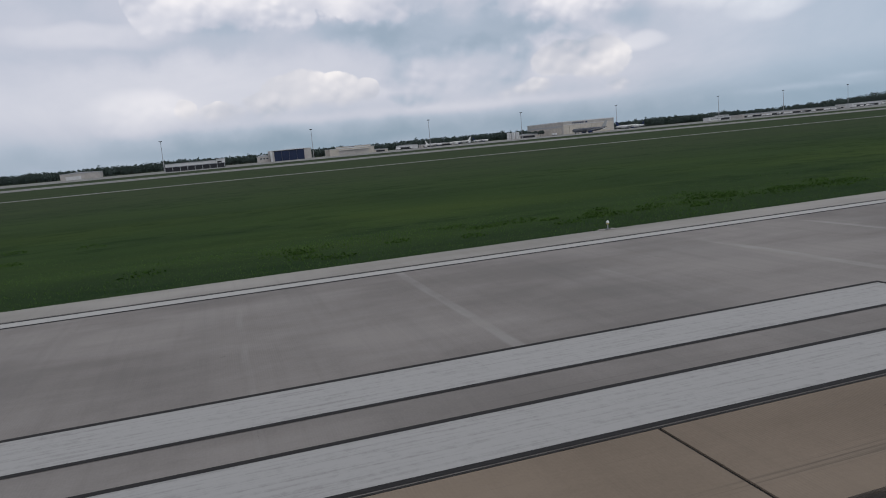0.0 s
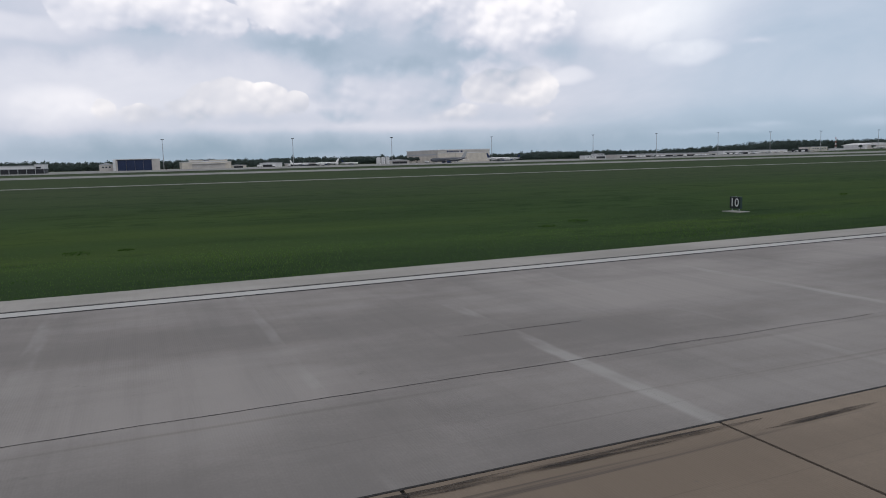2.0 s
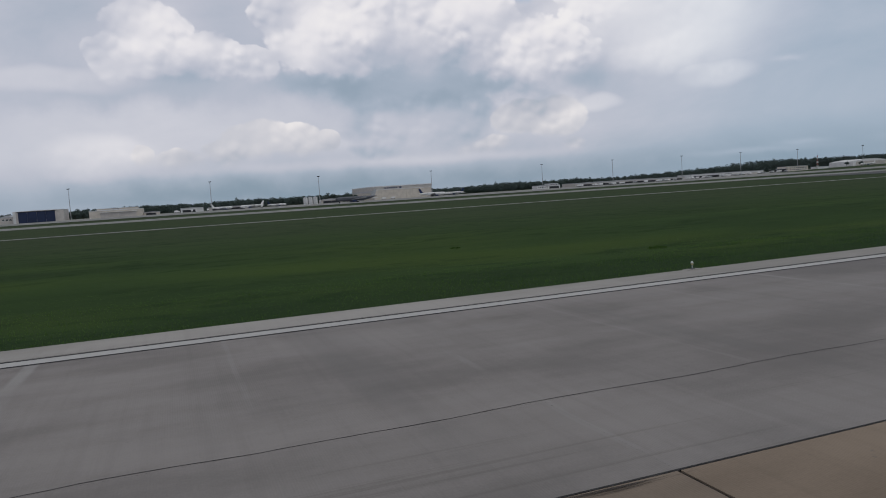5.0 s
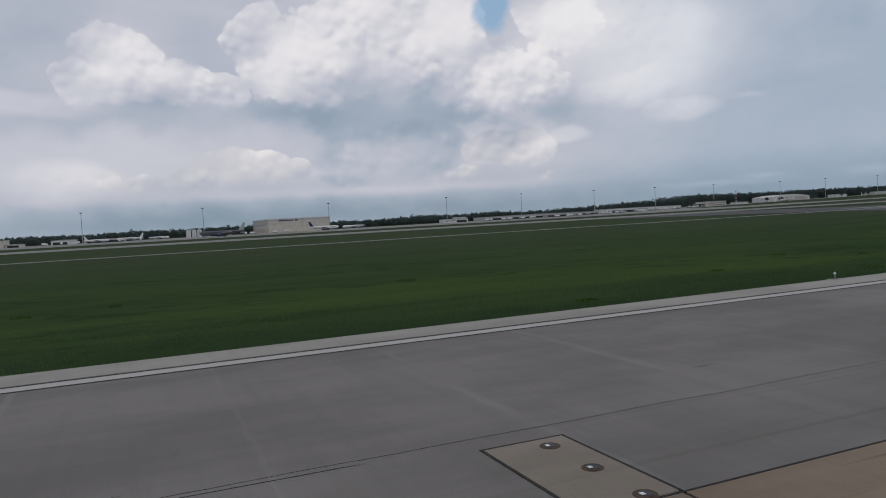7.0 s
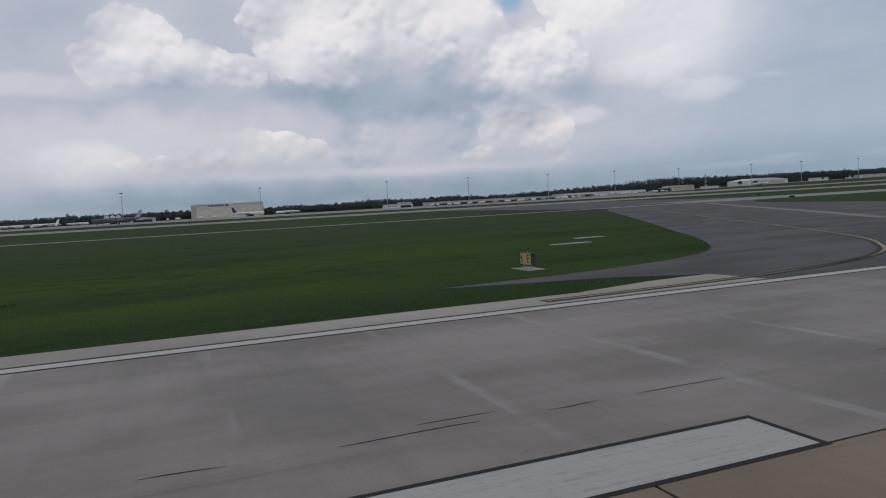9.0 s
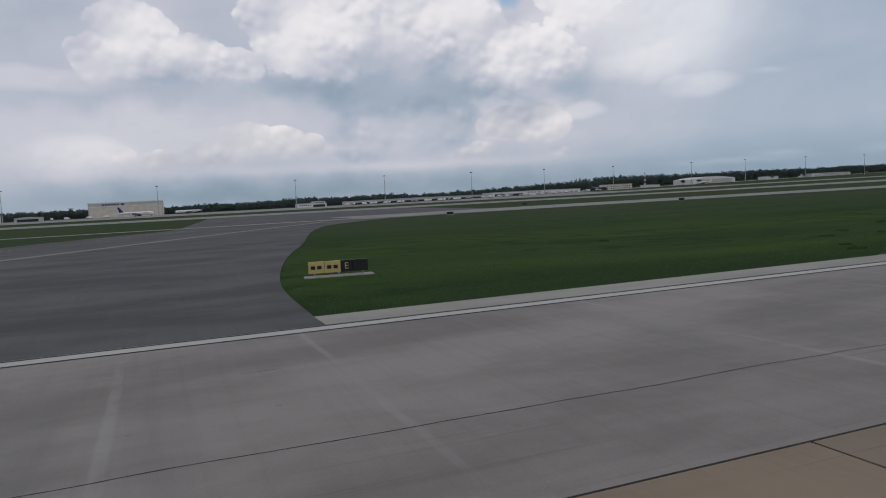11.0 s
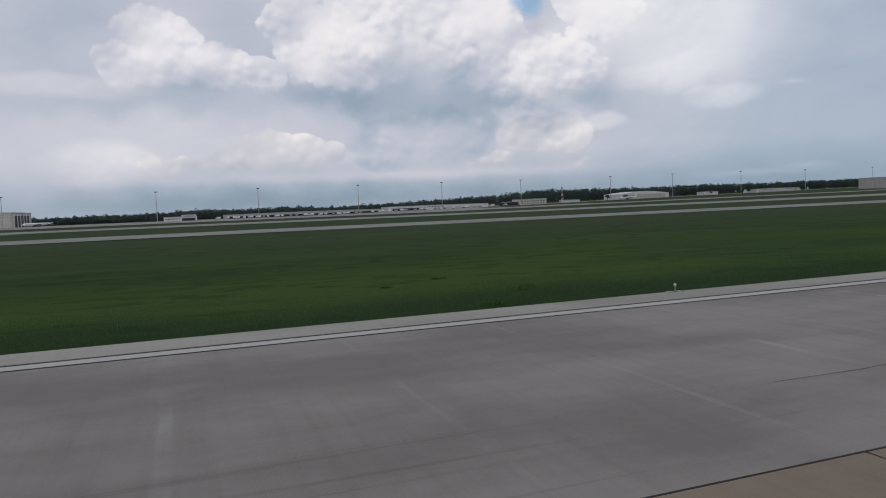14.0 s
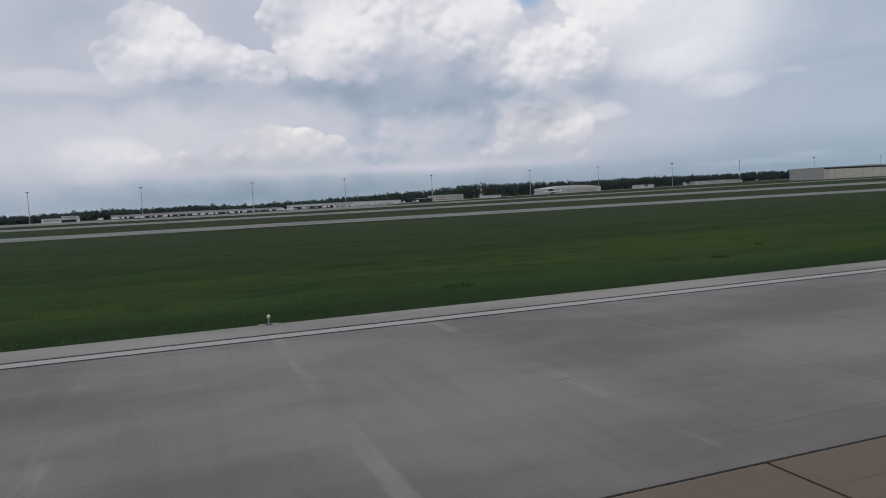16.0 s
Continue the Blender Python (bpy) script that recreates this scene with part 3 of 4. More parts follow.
tagged(strip("patch_border_2", 768.0, 768.25, 10.2, 14.25, 0.009, BLACK_LINE), "black painted line across the runway", "road marking", kind="structure")


def build_cracks():
    """Sealed cracks along the runway: thin wandering dark lines with breaks."""
    rng = random.Random(5)
    verts, faces = [], []

    def crack(x0, x1, y, w, sway=0.05):
        n = max(2, int((x1 - x0) / 0.45))
        base = len(verts)
        for i in range(n + 1):
            x = x0 + (x1 - x0) * i / n
            c = y + sway * noise.noise((x * 0.35, y * 3, 1)) + 0.03 * noise.noise((x * 1.7, y, 5))
            h = w * 0.5 * (0.55 + 0.6 * abs(noise.noise((x * 0.8, y, 9)))) * (0.2 if i in (0, n) else 1)
            verts.extend(((x, c - h, 0.005), (x, c + h, 0.005)))
        for i in range(n):
            faces.append((base + 2 * i, base + 2 * i + 2, base + 2 * i + 3, base + 2 * i + 1))

    for x0, x1, w in ((-40, 44, 0.022), (50, 76, 0.03), (82, 108, 0.04), (112, 137, 0.02), (172, 296, 0.045), (318, 382, 0.03), (386, 412, 0.05), (418, 446, 0.06),
                      (461, 462.6, 0.09), (464.8, 468, 0.08), (469.6, 471, 0.08), (480, 612, 0.05), (616, 622.6, 0.075), (624, 629, 0.06), (630, 637, 0.06), (640, 651, 0.08), (664, 669, 0.06),
                      (700, 712, 0.03), (758, 764, 0.06), (800, 812, 0.04)):
        crack(x0, x1, 14.15, w, 0.14)
    for x0, x1, y, w in ((686.5, 688.7, 15.05, 0.09), (693.2, 700.8, 14.95, 0.08), (712, 716.2, 14.8, 0.08), (718.7, 730, 14.8, 0.08), (827.9, 829, 14.75, 0.08), (831, 832.1, 14.65, 0.09), (868.6, 871.2, 12.7, 0.08),
                         (863.2, 863.6, 11.4, 0.09), (901, 902.5, 14.45, 0.08), (903.1, 907.2, 14.4, 0.08), (466.6, 468.6, 14.6, 0.07), (472, 474.8, 14.1, 0.07), (816.4, 816.8, 11.9, 0.09),
                         (16, 22, 14.6, 0.07), (19, 21, 13.6, 0.1), (117, 123, 16.2, 0.05), (342, 344.5, 14.6, 0.06), (345, 349, 13.9, 0.06), (113.0, 120, 13.9, 0.03), (96, 100, 17.5, 0.04), (360, 361, 16.8, 0.06)):
        crack(x0, x1, y, w)
    for i in range(26):
        x = rng.uniform(-10, 950)
        crack(x, x + rng.uniform(0.3, 1.6), rng.uniform(11, 24), rng.uniform(0.03, 0.06))
    ob = mesh_object("sealed_cracks", verts, faces, SEAL)
    tagged(ob, "dark sealed cracks along the concrete runway", "crack", kind="stuff")


build_cracks()


def build_rubber():
    rng = random.Random(11)
    verts, faces = [], []
    marks = [(27, 33, 8.3, 0.22), (44, 62, 9.15, 0.32), (47, 70, 8.5, 0.4), (52, 58, 8.0, 0.25), (116, 124, 11.7, 0.16), (118, 130, 9.35, 0.28), (110, 114, 11.3, 0.45), (120, 122, 8.6, 0.14),
             (136.5, 152, 12.35, 0.2), (136, 151, 11.75, 0.18), (139, 150, 11.0, 0.2), (134, 140, 10.8, 0.35), (141, 160, 12.6, 0.14), (146, 160, 10.7, 0.25), (128, 136, 10.2, 0.3), (141, 146, 11.2, 0.3),
             (65, 76, 9.9, 0.25), (60, 72, 9.2, 0.3), (131, 135, 12.4, 0.3), (86, 92, 9.3, 0.15), (98, 101, 8.9, 0.15), (70.5, 73, 14.6, 0.16)]
    for i in range(40):
        x = rng.uniform(-10, 260)
        marks.append((x, x + rng.uniform(3, 14), rng.uniform(5.5, 9.4), rng.uniform(0.1, 0.35)))
    for j, (x0, x1, y, w) in enumerate(marks):
        base, n = len(verts), 10
        for i in range(n + 1):
            t = i / n
            h = w * 0.5 * min(1, 4 * t, 4 * (1 - t)) + 0.004
            for s in (-h, h):
                verts.append((x0 + (x1 - x0) * t, y + s + 0.05 * t, 0.011 + 0.0012 * (j % 6)))
        for i in range(n):
            faces.append((base + 2 * i, base + 2 * i + 2, base + 2 * i + 3, base + 2 * i + 1))
    tagged(mesh_object("tyre_marks", verts, faces, RUBBER), "dark brown rubber tyre streaks on the runway", "tyre mark", kind="stuff")


build_rubber()

# ---- things beside the runway ----
def light_pad(x):
    """Tan concrete patch with three flush lights, framed by a dark sealed joint."""
    t = thing("light_pad", x, 9.6, 0, label="tan concrete patch with three flush round lights", category="runway light", group="touchdown zone light pads")
    part("slab", box(0.06, 1.94, 0.0, 3.68, -0.04, 0.012), PAD, t)
    for a, b, c, d in ((-0.01, 0.06, -0.02, 3.75), (1.94, 2.01, -0.02, 3.75), (0.06, 1.94, 3.68, 3.75)):
        part("joint", box(a, b, c, d, -0.03, 0.013), SEAL, t)
    for i in range(3):
        y = 0.15 + 1.52 * i
        lamp = part("flush_light", rod(1.35, y, 0.0, 0.026, 0.24, 0.20, 14), RUSTY, t, "round dark metal flush light")
        part("cover", rod(1.35, y, 0.02, 0.034, 0.15, 0.12, 12), DARK_METAL, lamp)
        part("lens", box(1.25, 1.33, y - 0.05, y + 0.05, 0.03, 0.042), LAMP_GLASS, lamp)
    return t


first_pad = light_pad(16.3)
for x in (46.8, 77.8, 108.5, 138.1, 168.5, 199.0, 229.4, 259.8, 290.0, 320.6, 351.3, 382.0, 412.7, 443.3):
    copy_thing(first_pad, at(x, 9.6))


def edge_light(x):
    t = thing("edge_light", x, 30.25, 0, label="short white runway edge light on a concrete foot", category="runway light", group="runway edge lights")
    part("foot", box(-0.42, 0.42, -0.26, 0.26, -0.10, 0.03, 0.01), SHOULDER, t)
    part("base_plate", rod(0, 0, 0.03, 0.06, 0.15, 0.13, 14), DARK_METAL, t)
    part("stem", rod(0, 0, 0.06, 0.26, 0.028, 0.024, 8), GALVANISED, t)
    body = part("lamp_body", rod(0, 0, 0.26, 0.33, 0.05, 0.075, 12), YELLOW_PAINT, t, "pale yellow lamp body")
    part("clamp_ring", rod(0, 0, 0.325, 0.345, 0.085, 0.085, 14), GALVANISED, body)
    dome = bmesh.new()
    bmesh.ops.create_uvsphere(dome, u_segments=12, v_segments=8, radius=0.07, matrix=Matrix.Translation((0, 0, 0.36)) @ Matrix.Diagonal((1, 1, 1.3, 1)))
    part("lens", dome, LAMP_GLASS, t)
    return t


first_light = edge_light(17.43 - 60.96)
for i in range(0, 19):
    x = 17.43 + 60.96 * i
    if not 492 < x < 594:
        copy_thing(first_light, at(x, 30.25))


def letters(text, size, mat, parent, m, name="digits"):
    """Raised characters, as a mesh."""
    c = bpy.data.curves.new(name, "FONT")
    c.body, c.size, c.extrude, c.align_x, c.align_y = text, size * U, 0.006 * U, "CENTER", "CENTER"
    c.resolution_u = 3
    tmp = bpy.data.objects.new(name, c)
    me = bpy.data.meshes.new_from_object(tmp)
    bpy.data.objects.remove(tmp)
    bpy.data.curves.remove(c)
    me.materials.append(mat)
    ob = new(name, me)
    ob.parent = parent
    m = m.copy()
    m.translation = m.translation * U
    ob.matrix_basis = m
    return ob


FACE_BACK = Matrix(((0, 0, -1, 0), (-1, 0, 0, 0), (0, 1, 0, 0), (0, 0, 0, 1)))     # text that faces -x


def field_sign(name, x, y, width, high, face, label, depth=0.34):
    t = thing(name, x, y, lie(x, y) - 0.1, label=label, category="sign", group="runway signs")
    part("foundation", box(-0.7, 0.7, -width / 2 - 0.45, width / 2 + 0.45, -0.15, 0.07, 0.02), SHOULDER, t, "pale concrete foundation slab")
    part("casing", box(-depth / 2, depth / 2, -width / 2, width / 2, 0.32, 0.32 + high, 0.025), SIGN_GREEN, t, "dark sign casing")
    part("face", box(-depth / 2 - 0.012, -depth / 2 + 0.002, -width / 2 + 0.04, width / 2 - 0.04, 0.36, 0.28 + high, 0.004), face, t)
    part("back_face", box(depth / 2 - 0.002, depth / 2 + 0.012, -width / 2 + 0.04, width / 2 - 0.04, 0.36, 0.28 + high, 0.004), face, t)
    for s in (-1, 1):
        leg = part("leg", rod(0, s * (width / 2 - 0.2), 0.1, 0.34, 0.045), GALVANISED, t)
        part("flange", rod(0, s * (width / 2 - 0.2), 0.1, 0.125, 0.11), GALVANISED, leg)
    part("lifting_eye", box(-0.03, 0.03, -0.02, 0.02, 0.31 + high, 0.39 + high), GALVANISED, t)
    return t


for number, x in (("10", 139.85), ("9", 444.4), ("8", 749.3)):
    s = field_sign("distance_sign", x, 51.0, 1.25, 1.12, BLACK_PAINT, "black runway distance sign with white number %s" % number)
    m = FACE_BACK.copy()
    m.translation = Vector((-0.19, 0.0, 0.87))
    letters(number, 1.12, WHITE_PAINT, s, m)
exit_sign = field_sign("exit_sign", 485.2, 43.6, 1.55, 0.86, YELLOW_PAINT, "yellow taxiway exit sign with black arrow and letter")
m = FACE_BACK.copy()
m.translation = Vector((-0.19, -0.36, 0.74))
letters("E", 0.80, BLACK_PAINT, exit_sign, m, "letter")
arrow = bmesh.new()
for pts in (((0.28, 0.58), (0.36, 0.50), (0.62, 0.80), (0.54, 0.88)), ((0.66, 0.95), (0.40, 0.93), (0.64, 0.68))):
    arrow.faces.new([arrow.verts.new((-0.187, a, b)) for a, b in pts])
part("arrow", arrow, BLACK_PAINT, exit_sign)


def guidance_sign(x, y, turn):
    """Long taxiway sign: two yellow panels with dark marks and a black panel with a yellow letter."""
    t = thing("taxiway_sign", x, y, lie(x, y) - 0.08, turn, "long yellow and black taxiway guidance sign", "sign", "runway signs")
    part("foundation", box(-2.3, 2.3, -0.6, 0.6, -0.1, 0.08, 0.02), SHOULDER, t)
    for i, (a, b, mat) in enumerate(((-2.0, -0.95, YELLOW_PAINT), (-0.93, 0.12, YELLOW_PAINT), (0.14, 0.9, BLACK_PAINT), (0.92, 1.95, BLACK_PAINT))):
        p = part("panel", box(a, b, -0.15, 0.15, 0.28, 1.05, 0.02), mat, t, ("black" if i > 1 else "yellow") + " sign panel")
        if i < 2:
            for j in range(2):
                part("character_bar", box(a + 0.16 + 0.42 * j, a + 0.44 + 0.42 * j, -0.165, -0.15, 0.55, 0.78), BLACK_PAINT, p)
    letters("E", 0.6, YELLOW_PAINT, t, Matrix.Translation((0.52, -0.16, 0.66)) @ Matrix.Rotation(radians(90), 4, "X"), "letter")
    for a in (-1.6, 0.0, 1.6):
        part("leg", rod(a, 0, 0.05, 0.3, 0.04), GALVANISED, t)
    return t


guidance_sign(597.2, 47.0, -8)
for x, y in ((743.9, 186.0), (728.0, 262.0), (661.5, 182.0)):
    t = thing("small_taxiway_sign", x, y, -0.1, -15, "small dark taxiway sign standing in the grass", "sign", "far taxiway signs")
    part("panel", box(-0.9, 0.9, -0.15, 0.15, 0.2, 0.85, 0.03), BLACK_PAINT, t)
    part("foundation", box(-1.1, 1.1, -0.4, 0.4, -0.1, 0.06), SHOULDER, t)
    for a in (-0.6, 0.6):
        part("leg", rod(a, 0, 0.05, 0.24, 0.05), GALVANISED, t)
for x, y, w in ((500.5, 62.8, 2.2), (507.1, 69.5, 1.8)):
    tagged(part("concrete_cover", box(x - w, x + w, y - 0.5, y + 0.5, lie(x, y) - 0.3, lie(x, y), 0.02), SHOULDER), "flat pale concrete cover slab in the grass", "cover slab")


# ---- far side: masts, buildings, aircraft ----
def high_mast(x, y, top):
    z = rise(x, y)
    t = thing("high_mast_light", x, y, z, label="tall grey apron floodlight mast", category="light mast", group="apron light masts")
    h = top - z
    part("pole", rod(0, 0, 0, h - 0.6, 0.50, 0.26, 12), GALVANISED, t)
    part("crown", rod(0, 0, h - 0.9, h - 0.3, 1.3, 1.1, 14), DARK_METAL, t)
    for i in range(6):
        a = i * math.pi / 3
        part("floodlight", box(1.5 * math.cos(a) - 0.4, 1.5 * math.cos(a) + 0.4, 1.5 * math.sin(a) - 0.4, 1.5 * math.sin(a) + 0.4, h - 0.75, h, 0.06), DARK_METAL, t)
    return t


for x, y, top in ((-60, 955, 37.5), (125, 960, 37.6), (286, 961, 37.4), (425, 963, 37.3), (594, 986, 37.4), (766, 968, 38.0), (890, 966, 39.0), (1024, 967, 39.6), (1147, 968, 40.2), (1272, 966, 40.7),
                  (1427, 964, 42.0), (1547, 967, 43.8), (1679, 958, 45.0), (1785, 925, 43.4), (1960, 940, 45.5), (2130, 950, 46)):
    high_mast(x, y, top)


def building(name, x0, x1, y, deep, high, wall, label, turn=0, roof_mat=None, roof=1.2, doors=(), windows=(), bands=()):
    """A shed or hangar: walls, low gable or flat roof with a coping, door leaves, strips of windows."""
    xm, z = (x0 + x1) / 2, rise((x0 + x1) / 2, y)
    w = (x1 - x0) / 2
    t = thing(name, xm, y, z, turn, label, "building")
    body = part("wall", box(-w, w, 0, deep, -2.0, high), wall, t)
    bm = bmesh.new()
    e = 0.5
    outline = [(-w - e, high), (w + e, high), (w + e, high + 0.5), (0, high + 0.5 + roof), (-w - e, high + 0.5)]
    a = [bm.verts.new((px, -e, pz)) for px, pz in outline]
    b = [bm.verts.new((px, deep + e, pz)) for px, pz in outline]
    bm.faces.new(a)
    bm.faces.new(b[::-1])
    for i in range(5):
        bm.faces.new((a[i], b[i], b[(i + 1) % 5], a[(i + 1) % 5]))
    part("roof", bm, roof_mat or ROOF, t)
    for a0, a1, h, mat in doors:
        n = max(1, int((a1 - a0) / 9))
        for i in range(n):
            s = (a1 - a0) / n
            part("door", box(a0 - w + s * i + 0.1, a0 - w + s * (i + 1) - 0.1, -0.28 - 0.2 * (i % 2), 0.0, -0.2, h, 0.04), mat, t)
    for a0, a1, b0, b1, n in windows:
        for i in range(n):
            s = (a1 - a0) / n
            p = part("window", box(a0 - w + s * i + s * 0.12, a0 - w + s * (i + 1) - s * 0.12, -0.14, 0.0, b0, b1), WHITE_PAINT, t)
            part("pane", box(a0 - w + s * i + s * 0.18, a0 - w + s * (i + 1) - s * 0.18, -0.17, -0.13, b0 + 0.15, b1 - 0.15), GLASS_DARK, p)
    for b0, b1, mat in bands:
        part("wall_band", box(-w - 0.1, w + 0.1, -0.12, 0.0, b0, b1), mat, t)
    return t


building("warehouse", -185, -140, 1000, 30, 7.6, GREIGE, "low beige warehouse behind the airfield", doors=((6, 24, 4.5, WHITE_WALL),))
hall = building("long_hall", -50, 10.5, 800, 30, 4.7, DARK_WALL_AND_SHADE, "long hall with a dark open ground floor and pale upper storey", doors=((1, 59, 3.9, DARK_WALL_AND_SHADE),), roof=0.3)
part("upper_storey", box(-29.5, 21, 1.5, 27, 5.2, 8.0, 0.1), WHITE_WALL, hall, "pale upper storey")
part("upper_roof", box(-30, 21.5, 1.0, 27.5, 8.0, 8.4), ROOF, hall)
part("end_block", box(21.5, 30.5, 0.5, 28, 5.2, 9.0, 0.1), WHITE_WALL, hall)
part("end_roof", box(21.0, 31, 0.0, 28.5, 9.0, 9.5), ROOF, hall)
part("end_opening", box(22.5, 27.0, 0.3, 0.5, 5.3, 7.0), DARK_WALL_AND_SHADE, hall)
for i in range(9):
    part("post", box(-30 + 7.4 * i, -29.5 + 7.4 * i, -1.0, -0.6, -0.3, 4.7), GALVANISED, hall)
building("annex", 53, 68, 948, 24, 7.4, GREIGE, "small grey annex beside the blue hangar", windows=((2, 13, 4, 6, 3),), roof=2.2)
blue = building("blue_hangar", 68.5, 120, 942, 45, 13.4, GREIGE, "hangar with tall dark blue doors between grey walls", roof=0.4, roof_mat=WHITE_WALL, doors=((4.5, 42.5, 12.4, BLUE_WALL),))
part("door_header", box(-22, 17.2, -0.7, 0, 12.4, 13.4), DARK_WALL_AND_SHADE, blue)
part("corner_pillar", box(-26.2, -23.4, -0.9, 0, -0.3, 13.4, 0.05), WHITE_WALL, blue)
cream = building("cream_hangar", 145.5, 205, 952, 45, 8.6, CREAM, "low cream hangar with a stepped roof", doors=((12, 52, 6.4, GREIGE),), roof=0.9, roof_mat=WHITE_WALL)
part("parapet", box(-21, 25, -0.2, 6, 9.1, 11.0, 0.08), CREAM, cream)
part("parapet_cap", box(-21.4, 25.4, -0.5, 6.3, 11.0, 11.35), WHITE_WALL, cream)
part("name_bar", box(-4, 3, -0.4, -0.2, 9.6, 10.5), NAVY, cream)
part("canopy", box(-18, 23, -2.2, 0, 6.5, 7.0), WHITE_WALL, cream)
building("hangar_wing", 206, 224, 956, 20, 3.4, CREAM, "low cream wing beside the hangar", roof=0.4, doors=((2, 14, 2.6, DARK_WALL_AND_SHADE),))
building("apron_shed", 249, 277, 994, 14, 5.4, WHITE_WALL, "low white shed behind the apron", roof=0.5, doors=((2, 18, 3.4, DARK_WALL_AND_SHADE),))
building("freight_shed", 285, 334, 1004, 14, 4.0, GREIGE, "long low grey freight shed behind parked aircraft", roof=0.4, doors=((3, 46, 2.8, DARK_WALL_AND_SHADE),))
for i in range(3):
    x = 406.5 + 6.6 * i
    t = thing("storage_tank", x, 968, 0, label="white upright storage tank beside the apron", category="tank", group="storage tanks")
    part("shell", rod(0, 0, -0.3, 9.2, 2.9, 2.9, 20), WHITE_WALL, t)
    part("cap", rod(0, 0, 9.2, 10.3, 2.9, 0.8, 20), ROOF, t)
    part("ladder", box(-0.25, 0.25, -3.1, -2.85, 0, 9.6), GALVANISED, t)
building("fuel_shed", 432, 462, 992, 14, 4.6, GREIGE, "low pale shed beside the storage tanks", doors=((3, 26, 3.4, DARK_WALL_AND_SHADE),))


def big_hangar():
    """Tall pale hangar standing askew, with a lean-to wing."""
    t = thing("maintenance_hangar", 600, 1005, 0, 0, "large pale grey aircraft maintenance hangar", "building")
    part("wall", box(-88, 0, 0, 131, -1, 18.2), GREIGE, t)
    part("roof", box(-88.6, 0.6, -0.6, 131.6, 18.2, 19.6, 0.2), WHITE_WALL, t)
    for i in range(9):
        part("door", box(-87 + 9.5 * i, -77.7 + 9.5 * i, -0.5 - 0.3 * (i % 2), 0, -0.3, 13.8, 0.06), CREAM, t)
    part("door_header", box(-87.5, -1, -1.1, 0, 13.9, 14.7), WHITE_WALL, t)
    for i in range(6):
        part("name_bar", box(-72 + 3.4 * i, -69.6 + 3.4 * i, -0.3, 0, 15.6, 17.2), NAVY, t)
    part("name_badge", box(-49.5, -46.4, -0.3, 0, 15.4, 17.5), NAVY, t)
    part("side_door", box(0, 0.4, 14, 116, -0.3, 15.0), DARK_WALL_AND_SHADE, t)
    for i in range(6):
        part("side_pillar", box(0.1, 1.0, 13 + 20 * i, 15 + 20 * i, -0.3, 17), WHITE_WALL, t)
    part("side_band", box(-88.4, -88, 4, 127, 11.6, 13.2), ROOF, t)
    for i in range(11):
        part("side_bay", box(-88.5, -88, 6 + 11 * i, 15.4 + 11 * i, -0.3, 9.5, 0.05), CREAM, t)
    return t


big_hangar()
building("gatehouse", 773, 814, 1000, 16, 5.2, WHITE_WALL, "small white fire station with dark door openings", doors=((22, 39, 3.6, DARK_WALL_AND_SHADE),), windows=((2, 20, 2.2, 3.6, 6),), roof=0.3)
building("gatehouse_tower", 795, 813, 1003, 12, 7.4, WHITE_WALL, "raised white block of the fire station", roof=0.3, doors=((2, 16, 4.8, DARK_WALL_AND_SHADE),), windows=((2, 16, 5.6, 6.8, 5),))
building("cargo_shed", 850, 1068, 1015, 40, 5.4, GREIGE, "long low grey cargo shed on the apron", roof=0.6, doors=((4, 214, 3.2, DARK_WALL_AND_SHADE),), bands=((4.4, 5.3, ROOF),))
building("white_terminal", 1078, 1238, 1010, 36, 6.0, WHITE_WALL, "long low white cargo terminal", roof=0.5, doors=((4, 60, 3.4, DARK_WALL_AND_SHADE), (90, 150, 3.4, GREIGE)), windows=((62, 88, 3.6, 4.8, 10),))
building("beige_office", 1286, 1333, 1000, 26, 8.2, CREAM, "square beige office building", roof=0.3, windows=((3, 44, 4.6, 6.2, 9), (3, 44, 1.4, 3.0, 9)))
building("office_annex", 1262, 1284, 1003, 18, 5.0, DARK_WALL_AND_SHADE, "low dark annex beside the office", roof=0.3)
building("low_shed", 1372, 1402, 1015, 14, 3.6, WHITE_WALL, "low white shed beside the tower", roof=0.4)
building("low_store", 1681, 1712, 1050, 20, 5.5, WHITE_WALL, "low white store on the apron", roof=0.5)
building("far_terminal", 1801, 1908, 1050, 34, 5.8, WHITE_WALL, "long pale terminal building", roof=0.6, doors=((4, 100, 3.0, GREIGE),), windows=((6, 98, 3.8, 5.0, 16),))
building("grey_hangar", 1780, 1965, 760, 60, 16.0, GREIGE, "very large grey hangar with a dark door band", roof=1.4, doors=((10, 150, 13.0, CREAM),), bands=((13.6, 15.6, DARK_WALL_AND_SHADE),))


